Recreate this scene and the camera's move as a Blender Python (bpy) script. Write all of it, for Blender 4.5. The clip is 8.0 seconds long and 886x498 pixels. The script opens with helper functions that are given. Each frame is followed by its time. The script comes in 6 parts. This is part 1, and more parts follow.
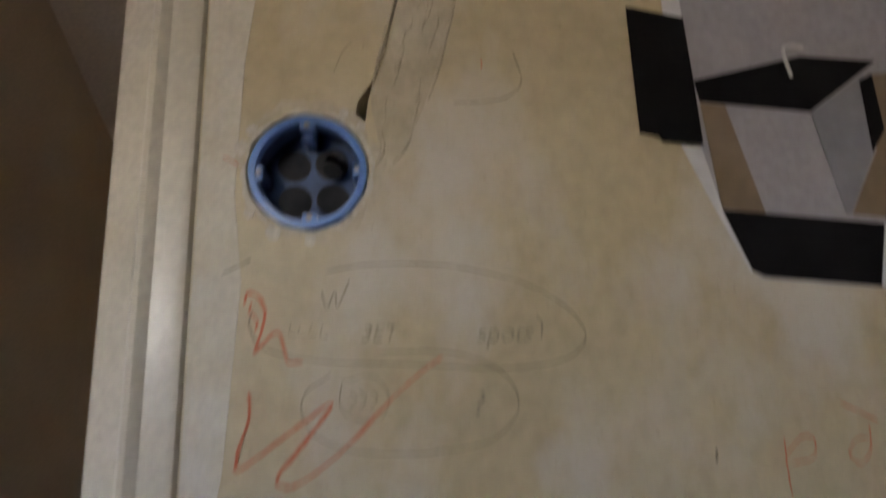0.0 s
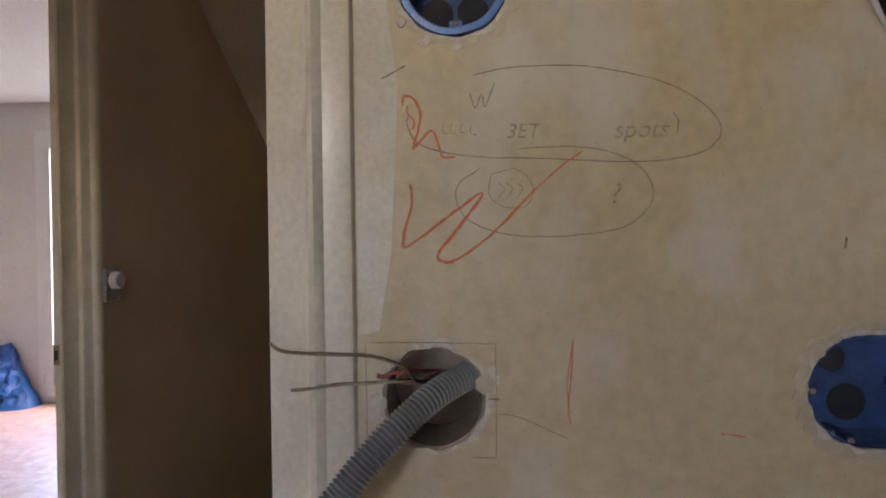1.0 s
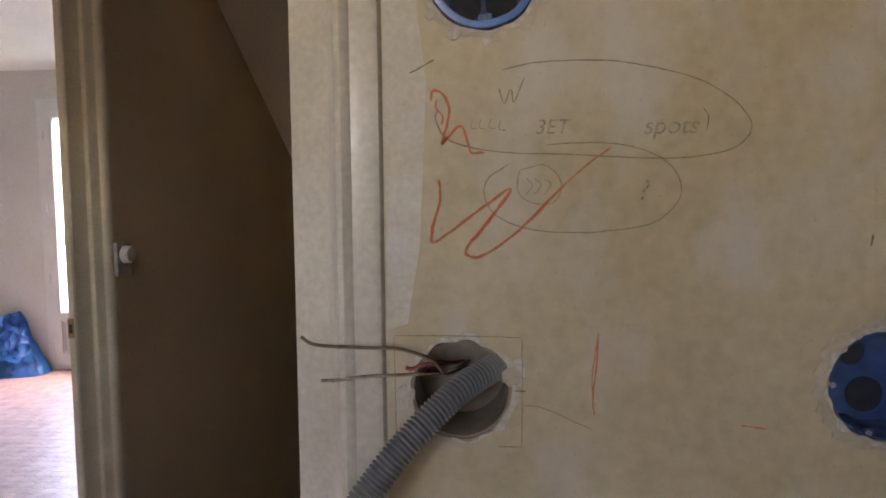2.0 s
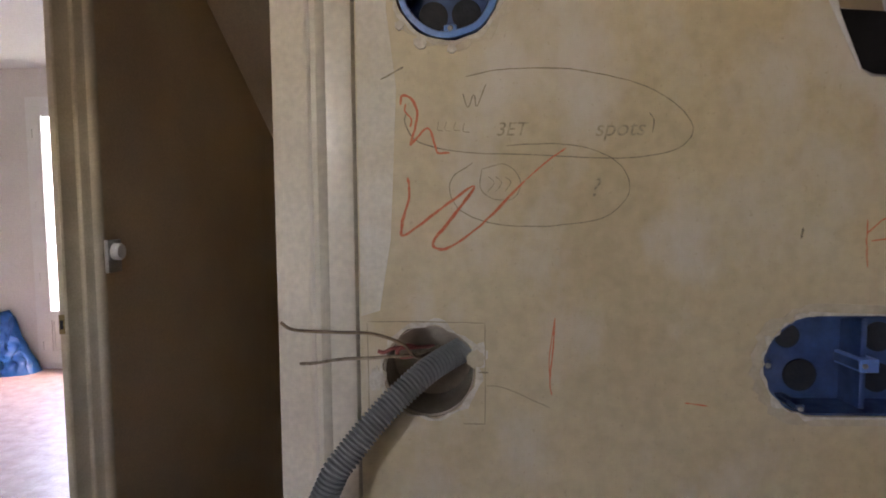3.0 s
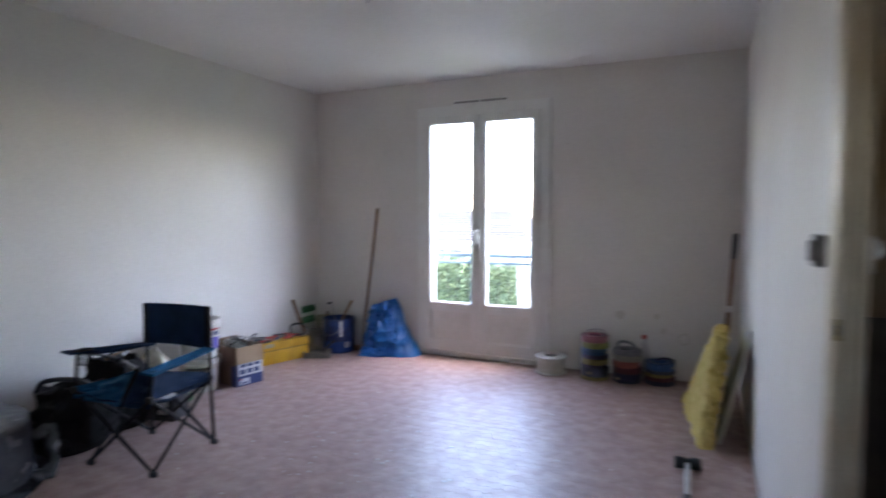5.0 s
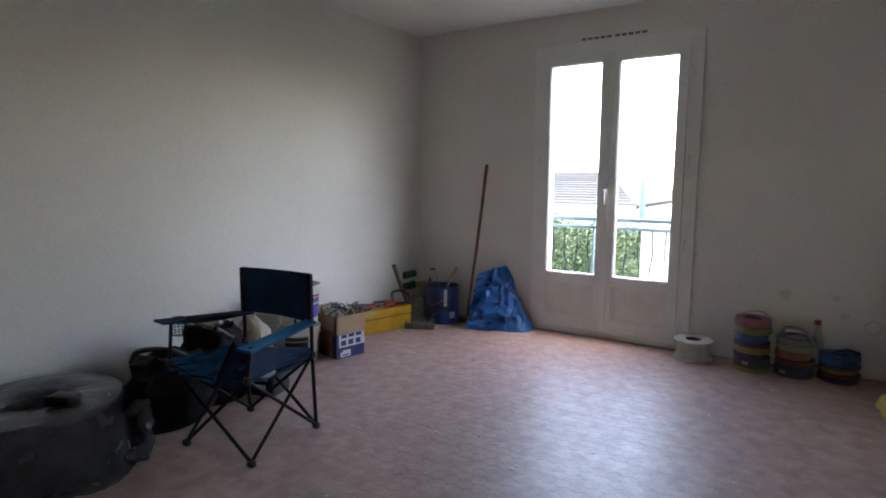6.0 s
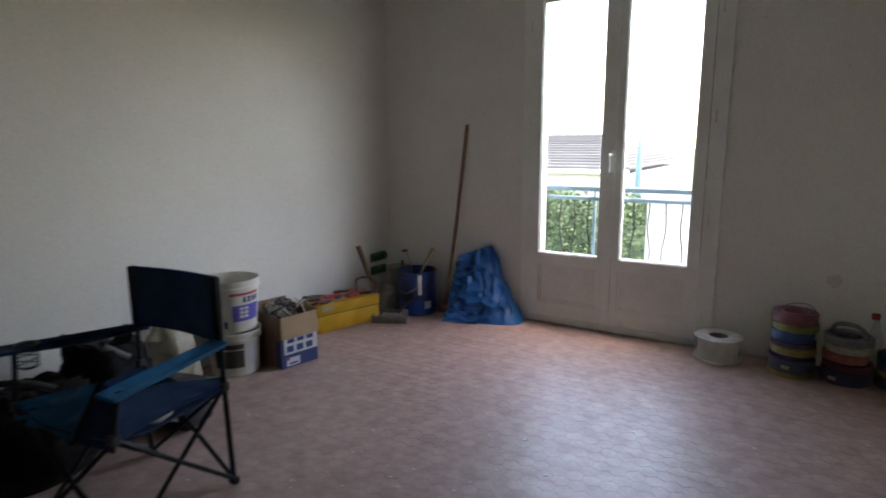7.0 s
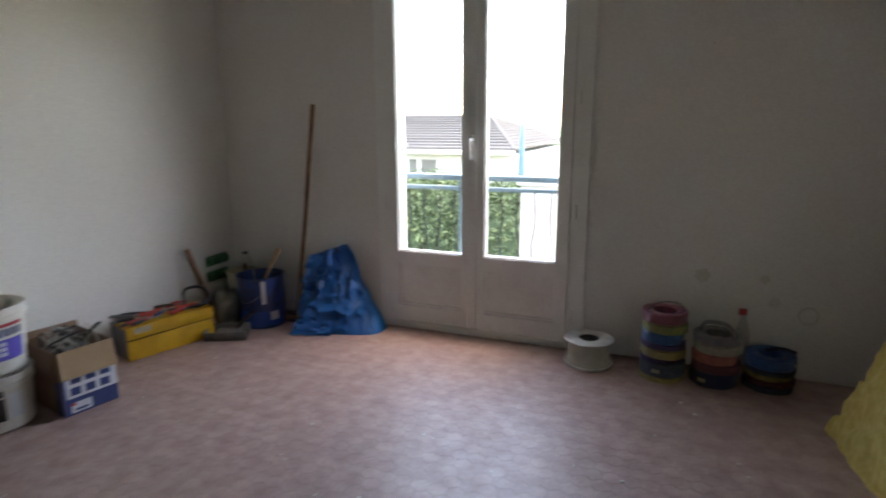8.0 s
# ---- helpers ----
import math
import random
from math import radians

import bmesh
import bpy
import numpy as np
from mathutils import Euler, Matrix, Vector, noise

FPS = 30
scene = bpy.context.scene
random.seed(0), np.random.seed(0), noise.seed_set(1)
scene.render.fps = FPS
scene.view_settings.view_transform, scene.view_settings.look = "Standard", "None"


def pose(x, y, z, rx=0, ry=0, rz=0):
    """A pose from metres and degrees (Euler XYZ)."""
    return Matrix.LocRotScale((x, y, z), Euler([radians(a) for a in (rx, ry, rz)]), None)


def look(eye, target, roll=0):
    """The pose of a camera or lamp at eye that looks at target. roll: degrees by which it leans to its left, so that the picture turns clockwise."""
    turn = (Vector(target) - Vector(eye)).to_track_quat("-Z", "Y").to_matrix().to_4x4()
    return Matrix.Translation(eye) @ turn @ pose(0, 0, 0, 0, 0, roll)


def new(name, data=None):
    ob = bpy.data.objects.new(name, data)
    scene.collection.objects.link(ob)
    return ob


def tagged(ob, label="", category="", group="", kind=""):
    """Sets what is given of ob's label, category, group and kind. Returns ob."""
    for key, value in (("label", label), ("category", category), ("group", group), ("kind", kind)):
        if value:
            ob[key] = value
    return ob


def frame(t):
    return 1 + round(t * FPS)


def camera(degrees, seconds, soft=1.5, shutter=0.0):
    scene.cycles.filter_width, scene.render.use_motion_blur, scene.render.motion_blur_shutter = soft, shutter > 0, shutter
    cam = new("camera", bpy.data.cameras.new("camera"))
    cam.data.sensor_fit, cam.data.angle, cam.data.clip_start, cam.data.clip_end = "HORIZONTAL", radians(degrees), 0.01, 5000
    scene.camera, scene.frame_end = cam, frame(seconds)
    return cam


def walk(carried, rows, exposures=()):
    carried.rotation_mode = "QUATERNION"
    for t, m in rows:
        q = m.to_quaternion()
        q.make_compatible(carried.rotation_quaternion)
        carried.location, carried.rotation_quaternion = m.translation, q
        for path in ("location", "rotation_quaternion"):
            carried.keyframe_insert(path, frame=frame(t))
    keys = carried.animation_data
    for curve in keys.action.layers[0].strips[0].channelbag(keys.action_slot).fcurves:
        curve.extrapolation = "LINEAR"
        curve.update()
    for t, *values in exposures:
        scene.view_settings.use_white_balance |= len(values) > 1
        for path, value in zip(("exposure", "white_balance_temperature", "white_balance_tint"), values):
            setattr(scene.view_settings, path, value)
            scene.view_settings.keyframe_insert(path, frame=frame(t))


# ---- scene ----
cam = camera(75.5, 8.0, soft=1.8, shutter=0.5)
PATH = [
    (0, (0.011, 0.067, 1.361), (0.18, 2.028, 1.717), -0.8),
    (0.3, (0.02, 0.041, 1.302), (0.076, 2.023, 1.559), -0.8),
    (0.5, (0.003, 0.036, 1.287), (0.013, 2.025, 1.491), -1.0),
    (1, (-0.028, 0.04, 1.305), (-0.134, 2.037, 1.284), -0.7),
    (2.5, (-0.044, 0.028, 1.322), (-0.159, 2.02, 1.188), -0.5),
    (3, (-0.026, 0.007, 1.319), (-0.115, 2.0, 1.185), -0.5),
    (3.5, (-0.144, -0.055, 1.328), (-0.294, 1.937, 1.214), -0.2),
    (3.7, (-0.252, -0.1, 1.335), (-0.47, 1.887, 1.256), 0.7),
    (3.9, (-0.368, -0.152, 1.35), (-0.663, 1.825, 1.278), 0.2),
    (4, (-0.438, -0.158, 1.347), (-0.766, 1.814, 1.287), 0.3),
    (4.2, (-0.582, -0.166, 1.321), (-0.989, 1.792, 1.269), 0.2),
    (4.5, (-0.801, -0.192, 1.275), (-1.37, 1.724, 1.213), 0.3),
    (4.7, (-0.988, -0.188, 1.262), (-1.662, 1.693, 1.184), 0.1),
    (5, (-1.242, -0.129, 1.299), (-2.073, 1.686, 1.183), 0.0),
    (5.2, (-1.408, -0.079, 1.281), (-2.348, 1.681, 1.146), 0.2),
    (6.5, (-1.872, 0.614, 1.256), (-2.961, 2.262, 0.941), -0.3),
    (7, (-2.063, 0.996, 1.248), (-3.103, 2.665, 0.882), -0.4),
    (7.5, (-2.066, 1.267, 1.216), (-2.985, 3.001, 0.831), -0.3),
    (8, (-2.042, 1.576, 1.265), (-2.765, 3.389, 0.83), -0.3),
]
walk(cam, [(t, look(eye, target, roll)) for t, eye, target, roll in PATH],
     exposures=[(0.0, 6.4, 7900, 27), (0.5, 6.4, 8300, 29), (2.5, 6.45, 8600, 31), (3.0, 6.45, 8600, 31), (3.5, 6.6, 7700, 27), (4.0, 6.65, 6800, 22), (4.5, 6.35, 6700, 22),
                (5.0, 5.6, 7000, 20), (5.5, 5.3, 7400, 18), (6.5, 4.92, 8000, 15), (8.0, 4.77, 8400, 15)])

# ---- world, sun, exposure ----
world = bpy.data.worlds.new("sky_world")
scene.world = world
world.use_nodes = True
wn, wl = world.node_tree.nodes, world.node_tree.links
sky = wn.new("ShaderNodeTexSky")
sky.sky_type, sky.sun_disc = "NISHITA", False
sky.sun_elevation, sky.sun_rotation = radians(75), radians(84)
sky.air_density, sky.dust_density = 1.0, 1.5
bg = wn["Background"]
wl.new(sky.outputs[0], bg.inputs[0])
bg.inputs[1].default_value = 0.15
sun = new("sun", bpy.data.lights.new("sun", "SUN"))
sun.data.energy, sun.data.angle, sun.data.color = 0.07, radians(40), (1.0, 0.98, 0.96)
sun.matrix_world = look((10, 3.05, 37.6), (0, 2, 0))


# ---- materials ----
def mat(name, c1, c2=None, rough=0.6, scale=6.0, fine=90.0, bump=0.15, metal=0.0, rvar=0.1, dist=0.002, spread=0.25, coat=0.0, random=0.0, alpha=1.0, spec=0.5, lo=0.35, hi=0.65):
    m = bpy.data.materials.new(name)
    m.use_nodes = True
    n, l = m.node_tree.nodes, m.node_tree.links
    p = n["Principled BSDF"]
    c2 = c2 or tuple(v * (1 - spread) for v in c1)
    geo = n.new("ShaderNodeNewGeometry")
    n1, n2 = n.new("ShaderNodeTexNoise"), n.new("ShaderNodeTexNoise")
    n1.inputs["Scale"].default_value, n2.inputs["Scale"].default_value = scale, fine
    n1.inputs["Detail"].default_value, n2.inputs["Detail"].default_value = 5, 3
    l.new(geo.outputs["Position"], n1.inputs["Vector"])
    l.new(geo.outputs["Position"], n2.inputs["Vector"])
    ramp = n.new("ShaderNodeMapRange")
    ramp.inputs[1].default_value, ramp.inputs[2].default_value = lo, hi
    l.new(n1.outputs[0], ramp.inputs[0])
    mix = n.new("ShaderNodeMix")
    mix.data_type = "RGBA"
    l.new(ramp.outputs[0], mix.inputs[0])
    mix.inputs[6].default_value, mix.inputs[7].default_value = (*c1, 1), (*c2, 1)
    hsv = n.new("ShaderNodeHueSaturation")
    l.new(mix.outputs[2], hsv.inputs["Color"])
    val = n.new("ShaderNodeMapRange")
    val.inputs[1].default_value, val.inputs[2].default_value = 0.3, 0.7
    val.inputs[3].default_value, val.inputs[4].default_value = 0.92, 1.08
    l.new(n2.outputs[0], val.inputs[0])
    last = val.outputs[0]
    if random:
        info, rv, mul = n.new("ShaderNodeObjectInfo"), n.new("ShaderNodeMapRange"), n.new("ShaderNodeMath")
        isl, add, fr = n.new("ShaderNodeNewGeometry"), n.new("ShaderNodeMath"), n.new("ShaderNodeMath")
        l.new(info.outputs["Random"], add.inputs[0])
        l.new(isl.outputs["Random Per Island"], add.inputs[1])
        fr.operation = "FRACT"
        l.new(add.outputs[0], fr.inputs[0])
        rv.inputs[3].default_value, rv.inputs[4].default_value = 1 - random, 1 + random
        l.new(fr.outputs[0], rv.inputs[0])
        mul.operation = "MULTIPLY"
        l.new(rv.outputs[0], mul.inputs[0])
        l.new(last, mul.inputs[1])
        last = mul.outputs[0]
    l.new(last, hsv.inputs["Value"])
    l.new(hsv.outputs[0], p.inputs["Base Color"])
    rr = n.new("ShaderNodeMapRange")
    rr.inputs[1].default_value, rr.inputs[2].default_value = 0.3, 0.7
    rr.inputs[3].default_value, rr.inputs[4].default_value = max(0.03, rough - rvar), min(1, rough + rvar)
    l.new(n1.outputs[0], rr.inputs[0])
    l.new(rr.outputs[0], p.inputs["Roughness"])
    p.inputs["Metallic"].default_value = metal
    p.inputs["Coat Weight"].default_value = coat
    p.inputs["Alpha"].default_value = alpha
    p.inputs["Specular IOR Level"].default_value = spec
    if bump:
        b = n.new("ShaderNodeBump")
        b.inputs["Strength"].default_value, b.inputs["Distance"].default_value = bump, dist
        l.new(n2.outputs[0], b.inputs["Height"])
        l.new(b.outputs[0], p.inputs["Normal"])
    return m


def glass_mat(name, tint=(1, 1, 1), gloss_rough=0.02):
    m = bpy.data.materials.new(name)
    m.use_nodes = True
    n, l = m.node_tree.nodes, m.node_tree.links
    n.remove(n["Principled BSDF"])
    tr, gl, mx, fr = n.new("ShaderNodeBsdfTransparent"), n.new("ShaderNodeBsdfGlossy"), n.new("ShaderNodeMixShader"), n.new("ShaderNodeMapRange")
    lw, pw = n.new("ShaderNodeLayerWeight"), n.new("ShaderNodeMath")
    lw.inputs[0].default_value = 0.5
    pw.operation, pw.inputs[1].default_value = "POWER", 4.0
    l.new(lw.outputs["Facing"], pw.inputs[0])
    l.new(pw.outputs[0], fr.inputs[0])
    fr.inputs[3].default_value, fr.inputs[4].default_value = 0.035, 0.8
    tr.inputs[0].default_value, gl.inputs["Roughness"].default_value = (*tint, 1), gloss_rough
    l.new(fr.outputs[0], mx.inputs[0])
    l.new(tr.outputs[0], mx.inputs[1])
    l.new(gl.outputs[0], mx.inputs[2])
    l.new(mx.outputs[0], n["Material Output"].inputs[0])
    return m


def stripped_wall_mat():
    """Bare yellowed plaster where wallpaper was pulled off, with pale filler patches and smears."""
    m = mat("stripped_plaster", (0.53, 0.44, 0.285), (0.47, 0.375, 0.23), rough=0.58, scale=7, fine=110, bump=0.12, dist=0.0006)
    n, l = m.node_tree.nodes, m.node_tree.links
    p = n["Principled BSDF"]
    old = p.inputs["Base Color"].links[0].from_socket
    geo, mp, nz, nz2 = n.new("ShaderNodeNewGeometry"), n.new("ShaderNodeMapping"), n.new("ShaderNodeTexNoise"), n.new("ShaderNodeTexNoise")
    mp.inputs["Scale"].default_value = (10, 1, 6)
    l.new(geo.outputs["Position"], mp.inputs[0])
    l.new(mp.outputs[0], nz.inputs["Vector"])
    nz.inputs["Scale"].default_value, nz.inputs["Detail"].default_value, nz.inputs["Roughness"].default_value = 1.0, 6, 0.6
    r = n.new("ShaderNodeMapRange")
    r.inputs[1].default_value, r.inputs[2].default_value, r.inputs[4].default_value = 0.50, 0.66, 0.85
    l.new(nz.outputs[0], r.inputs[0])
    mix = n.new("ShaderNodeMix")
    mix.data_type = "RGBA"
    l.new(r.outputs[0], mix.inputs[0])
    l.new(old, mix.inputs[6])
    mix.inputs[7].default_value = (0.57, 0.52, 0.44, 1)
    nz2.inputs["Scale"].default_value, nz2.inputs["Detail"].default_value = 320, 4
    l.new(geo.outputs["Position"], nz2.inputs["Vector"])
    r2 = n.new("ShaderNodeMapRange")
    r2.inputs[1].default_value, r2.inputs[2].default_value, r2.inputs[4].default_value = 0.64, 0.74, 0.4
    l.new(nz2.outputs[0], r2.inputs[0])
    mix2 = n.new("ShaderNodeMix")
    mix2.data_type = "RGBA"
    l.new(r2.outputs[0], mix2.inputs[0])
    l.new(mix.outputs[2], mix2.inputs[6])
    mix2.inputs[7].default_value = (0.32, 0.25, 0.15, 1)
    l.new(mix2.outputs[2], p.inputs["Base Color"])
    return m


M_PLASTER = stripped_wall_mat()
M_FILLER = mat("grey_filler", (0.52, 0.45, 0.335), (0.44, 0.37, 0.26), rough=0.75, scale=45, fine=260, bump=0.22, dist=0.0008)
M_CHIP = mat("broken_white_plaster", (0.58, 0.54, 0.47), (0.46, 0.41, 0.33), rough=0.85, scale=160, fine=500, bump=0.5, dist=0.0008)
M_WALL = mat("white_wall_paint", (0.75, 0.725, 0.685), (0.70, 0.675, 0.63), rough=0.6, scale=1.3, fine=140, bump=0.12, dist=0.001)
M_CEIL = mat("ceiling_paint", (0.86, 0.855, 0.84), (0.82, 0.81, 0.79), rough=0.6, scale=1.0, fine=120, bump=0.1, dist=0.001)
M_STAIRWALL = mat("stair_wall_paper", (0.68, 0.54, 0.37), (0.60, 0.46, 0.31), rough=0.65, scale=2.0, fine=200, bump=0.15, dist=0.001)
M_SLOPE = mat("stair_ceiling_paint", (0.70, 0.60, 0.47), (0.63, 0.53, 0.41), rough=0.7, scale=2.0, fine=120, bump=0.1, dist=0.001)
M_TRIM = mat("cream_gloss_paint", (0.62, 0.565, 0.465), (0.56, 0.505, 0.405), rough=0.38, scale=14, fine=200, bump=0.12, dist=0.0006)
M_TRIMROOM = mat("yellowed_cream_paint", (0.60, 0.53, 0.40), (0.53, 0.46, 0.33), rough=0.42, scale=14, fine=200, bump=0.12, dist=0.0006)
M_REVEAL = mat("white_lobby_paint", (0.56, 0.56, 0.55), (0.51, 0.51, 0.495), rough=0.5, scale=3, fine=150, bump=0.1, dist=0.001)
M_PVC = mat("white_window_paint", (0.80, 0.80, 0.77), (0.75, 0.745, 0.71), rough=0.35, scale=5, fine=150, bump=0.05, dist=0.0005)
M_PANEL = mat("window_panel_paint", (0.76, 0.75, 0.71), (0.70, 0.69, 0.64), rough=0.4, scale=8, fine=150, bump=0.06, dist=0.0005)
M_TILE = mat("worn_terracotta", (0.47, 0.335, 0.295), (0.37, 0.235, 0.195), rough=0.46, scale=12, fine=60, bump=0.05, dist=0.0010, rvar=0.04, random=0.06, spec=0.8, lo=0.32, hi=0.68)
M_GROUT = mat("pale_grout", (0.40, 0.28, 0.24), (0.33, 0.21, 0.175), rough=0.5, scale=4, fine=220, bump=0.2, dist=0.001)
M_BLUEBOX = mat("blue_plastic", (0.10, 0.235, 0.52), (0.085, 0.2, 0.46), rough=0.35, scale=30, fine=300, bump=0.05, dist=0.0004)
# same blue plastic, darker: the shade inside the sunk boxes is in the colour
M_BLUEDARK = mat("blue_plastic_shaded", (0.030, 0.078, 0.19), (0.017, 0.045, 0.12), rough=0.45, scale=60, fine=400, bump=0.1, dist=0.0004)
# near-black that paints the darkness of holes onto solid pieces
M_BLACKHOLE = mat("hole_shade_black", (0.018, 0.02, 0.025), rough=0.8, scale=60, fine=400, bump=0.2)
M_OLDBOX = mat("old_brown_box", (0.32, 0.265, 0.205), (0.24, 0.19, 0.145), rough=0.75, scale=40, fine=300, bump=0.3, dist=0.001)
M_CONDUIT = mat("grey_conduit", (0.18, 0.19, 0.19), (0.14, 0.148, 0.15), rough=0.45, scale=30, fine=300, bump=0.05)
M_WIRE = mat("old_brown_wire", (0.22, 0.15, 0.09), (0.15, 0.10, 0.06), rough=0.6, scale=120, fine=600, bump=0.3, dist=0.0004)
M_WIREPALE = mat("plaster_flecked_wire", (0.38, 0.31, 0.22), (0.2, 0.14, 0.09), rough=0.7, scale=200, fine=600, bump=0.3, dist=0.0004)
M_WIRERED = mat("red_wire", (0.42, 0.11, 0.09), rough=0.5)
M_REDCRAYON = mat("red_crayon", (0.60, 0.13, 0.07), (0.56, 0.24, 0.13), rough=0.8, scale=500, fine=900, bump=0.1, lo=0.4, hi=0.7)
M_PENCIL = mat("pencil_line", (0.13, 0.105, 0.075), (0.30, 0.24, 0.15), rough=0.7, scale=420, fine=900, bump=0.0)
M_PENCILFAINT = mat("faint_pencil", (0.25, 0.20, 0.13), (0.42, 0.35, 0.23), rough=0.7, scale=300, fine=900, bump=0.0, lo=0.4, hi=0.6)
M_BLACK = mat("black_plastic", (0.02, 0.02, 0.022), (0.014, 0.014, 0.016), rough=0.45, scale=12, fine=200, bump=0.1)
M_BLACKCLOTH = mat("black_cloth", (0.012, 0.011, 0.012), (0.007, 0.007, 0.008), rough=0.85, scale=14, fine=500, bump=0.4, spec=0.2)
M_STEELBLK = mat("black_steel_tube", (0.010, 0.010, 0.012), rough=0.5, scale=20, fine=300, bump=0.05, spec=0.2)
M_NAVY = mat("navy_canvas", (0.005, 0.028, 0.078), (0.004, 0.02, 0.055), rough=0.75, scale=9, fine=700, bump=0.35, dist=0.0006, spec=0.2)
M_TEAL = mat("blue_canvas", (0.005, 0.115, 0.24), (0.004, 0.08, 0.17), rough=0.72, scale=7, fine=700, bump=0.35, dist=0.0006, spec=0.2)
M_BLUEBAG = mat("blue_woven_poly", (0.002, 0.13, 0.43), (0.002, 0.09, 0.31), rough=0.4, scale=9, fine=260, bump=0.2, dist=0.001)
M_WHITEPL = mat("white_bucket_plastic", (0.74, 0.72, 0.66), (0.64, 0.60, 0.52), rough=0.42, scale=9, fine=120, bump=0.06)
M_BAGPALE = mat("pale_plastic_sack", (0.42, 0.38, 0.29), (0.32, 0.28, 0.2), rough=0.45, scale=9, fine=100, bump=0.25)
M_CARTON = mat("brown_cardboard", (0.40, 0.27, 0.155), (0.34, 0.22, 0.12), rough=0.8, scale=8, fine=250, bump=0.15)
# same cardboard, darker, for the panels turned away from the window's light
M_CARTONSHADE = mat("carton_shadow_side", (0.27, 0.17, 0.11), (0.22, 0.13, 0.08), rough=0.85, scale=8, fine=250, bump=0.15)
M_BLUEPRINT = mat("navy_print", (0.03, 0.055, 0.17), (0.025, 0.045, 0.14), rough=0.5, scale=12, fine=200, bump=0.03)
M_WHITEPRINT = mat("white_print", (0.66, 0.67, 0.69), (0.6, 0.6, 0.62), rough=0.5, scale=12, fine=200, bump=0.03)
M_REDPRINT = mat("red_print", (0.52, 0.05, 0.06), rough=0.5)
M_PURPLE = mat("violet_print", (0.13, 0.10, 0.52), rough=0.5)
M_DARKLABEL = mat("dark_brown_label", (0.06, 0.045, 0.035), (0.04, 0.03, 0.025), rough=0.6)
M_YELLOW = mat("yellow_enamel", (0.62, 0.35, 0.02), (0.52, 0.28, 0.015), rough=0.4, scale=10, fine=160, bump=0.08)
M_REDTOOL = mat("red_tool_grip", (0.50, 0.05, 0.035), rough=0.45)
M_STEEL = mat("dull_steel", (0.36, 0.36, 0.36), (0.25, 0.24, 0.23), rough=0.42, metal=0.85, scale=20, fine=250, bump=0.1)
M_GREYTOOL = mat("grey_dusty_plastic", (0.13, 0.13, 0.13), (0.20, 0.19, 0.18), rough=0.7, scale=20, fine=200, bump=0.2)
M_WOOD = mat("worn_handle_wood", (0.26, 0.14, 0.075), (0.17, 0.085, 0.045), rough=0.6, scale=16, fine=180, bump=0.2)
M_WOODPALE = mat("pale_handle_wood", (0.40, 0.25, 0.13), (0.28, 0.16, 0.08), rough=0.6, scale=18, fine=200, bump=0.2)
M_GREEN = mat("green_plastic", (0.012, 0.14, 0.045), (0.009, 0.10, 0.03), rough=0.4, scale=30, fine=200, bump=0.1)
M_PAINTBLUE = mat("blue_tin_print", (0.010, 0.022, 0.09), (0.012, 0.045, 0.18), rough=0.35, scale=9, fine=150, bump=0.03, lo=0.47, hi=0.53)
M_BRIGHTBLUE = mat("bright_blue_print", (0.008, 0.07, 0.30), (0.006, 0.05, 0.22), rough=0.35)
M_CREAMCABLE = mat("cream_cable", (0.60, 0.57, 0.50), (0.5, 0.47, 0.4), rough=0.45, scale=20, fine=300, bump=0.05)
M_REEL = mat("white_reel_plastic", (0.72, 0.71, 0.68), rough=0.4, scale=14, fine=200, bump=0.05)
M_WOOL = mat("yellow_glass_wool", (0.72, 0.58, 0.20), (0.58, 0.43, 0.11), rough=0.95, scale=26, fine=240, bump=0.9, dist=0.006)
M_BOARD = mat("white_foam_board", (0.68, 0.67, 0.62), (0.6, 0.58, 0.52), rough=0.7, scale=12, fine=200, bump=0.15)
M_FILM = mat("stretch_film", (0.085, 0.088, 0.10), (0.06, 0.062, 0.07), rough=0.2, scale=11, fine=60, bump=0.5, dist=0.004)
M_COILGREY = mat("grey_coil", (0.20, 0.205, 0.22), (0.15, 0.155, 0.165), rough=0.4, scale=20, fine=150, bump=0.1)
M_STAIN = mat("old_plaster_stain", (0.58, 0.55, 0.49), (0.64, 0.61, 0.55), rough=0.8, scale=50, fine=300, bump=0.2)
M_BRASS = mat("dull_brass", (0.36, 0.27, 0.13), rough=0.4, metal=0.8, scale=60, fine=400)
M_SWITCH = mat("grey_switch_plastic", (0.42, 0.40, 0.37), (0.3, 0.28, 0.26), rough=0.4, scale=60, fine=300, bump=0.05)
M_STEP = mat("stair_wood", (0.17, 0.11, 0.07), (0.12, 0.075, 0.045), rough=0.5, scale=8, fine=120, bump=0.15)
# the stairwell's dimness is put into this wall's base colour
M_ENDWALL = mat("stair_foot_dimmed", (0.16, 0.13, 0.11), (0.12, 0.10, 0.085), rough=0.7, scale=4, fine=120)
M_RAIL = mat("blue_grey_rail_paint", (0.10, 0.155, 0.18), (0.08, 0.125, 0.15), rough=0.4, scale=20, fine=200, bump=0.08)
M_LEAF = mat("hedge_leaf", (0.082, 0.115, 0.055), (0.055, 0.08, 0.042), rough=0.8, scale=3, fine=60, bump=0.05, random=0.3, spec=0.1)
# darker green: the shade between the leaves is put into the core's colour
M_HEDGECORE = mat("hedge_inner_shade", (0.045, 0.075, 0.035), (0.03, 0.05, 0.025), rough=0.9, scale=9, fine=80)
M_GRASS = mat("lawn", (0.08, 0.13, 0.04), (0.06, 0.095, 0.03), rough=0.9, scale=2, fine=60, bump=0.5)
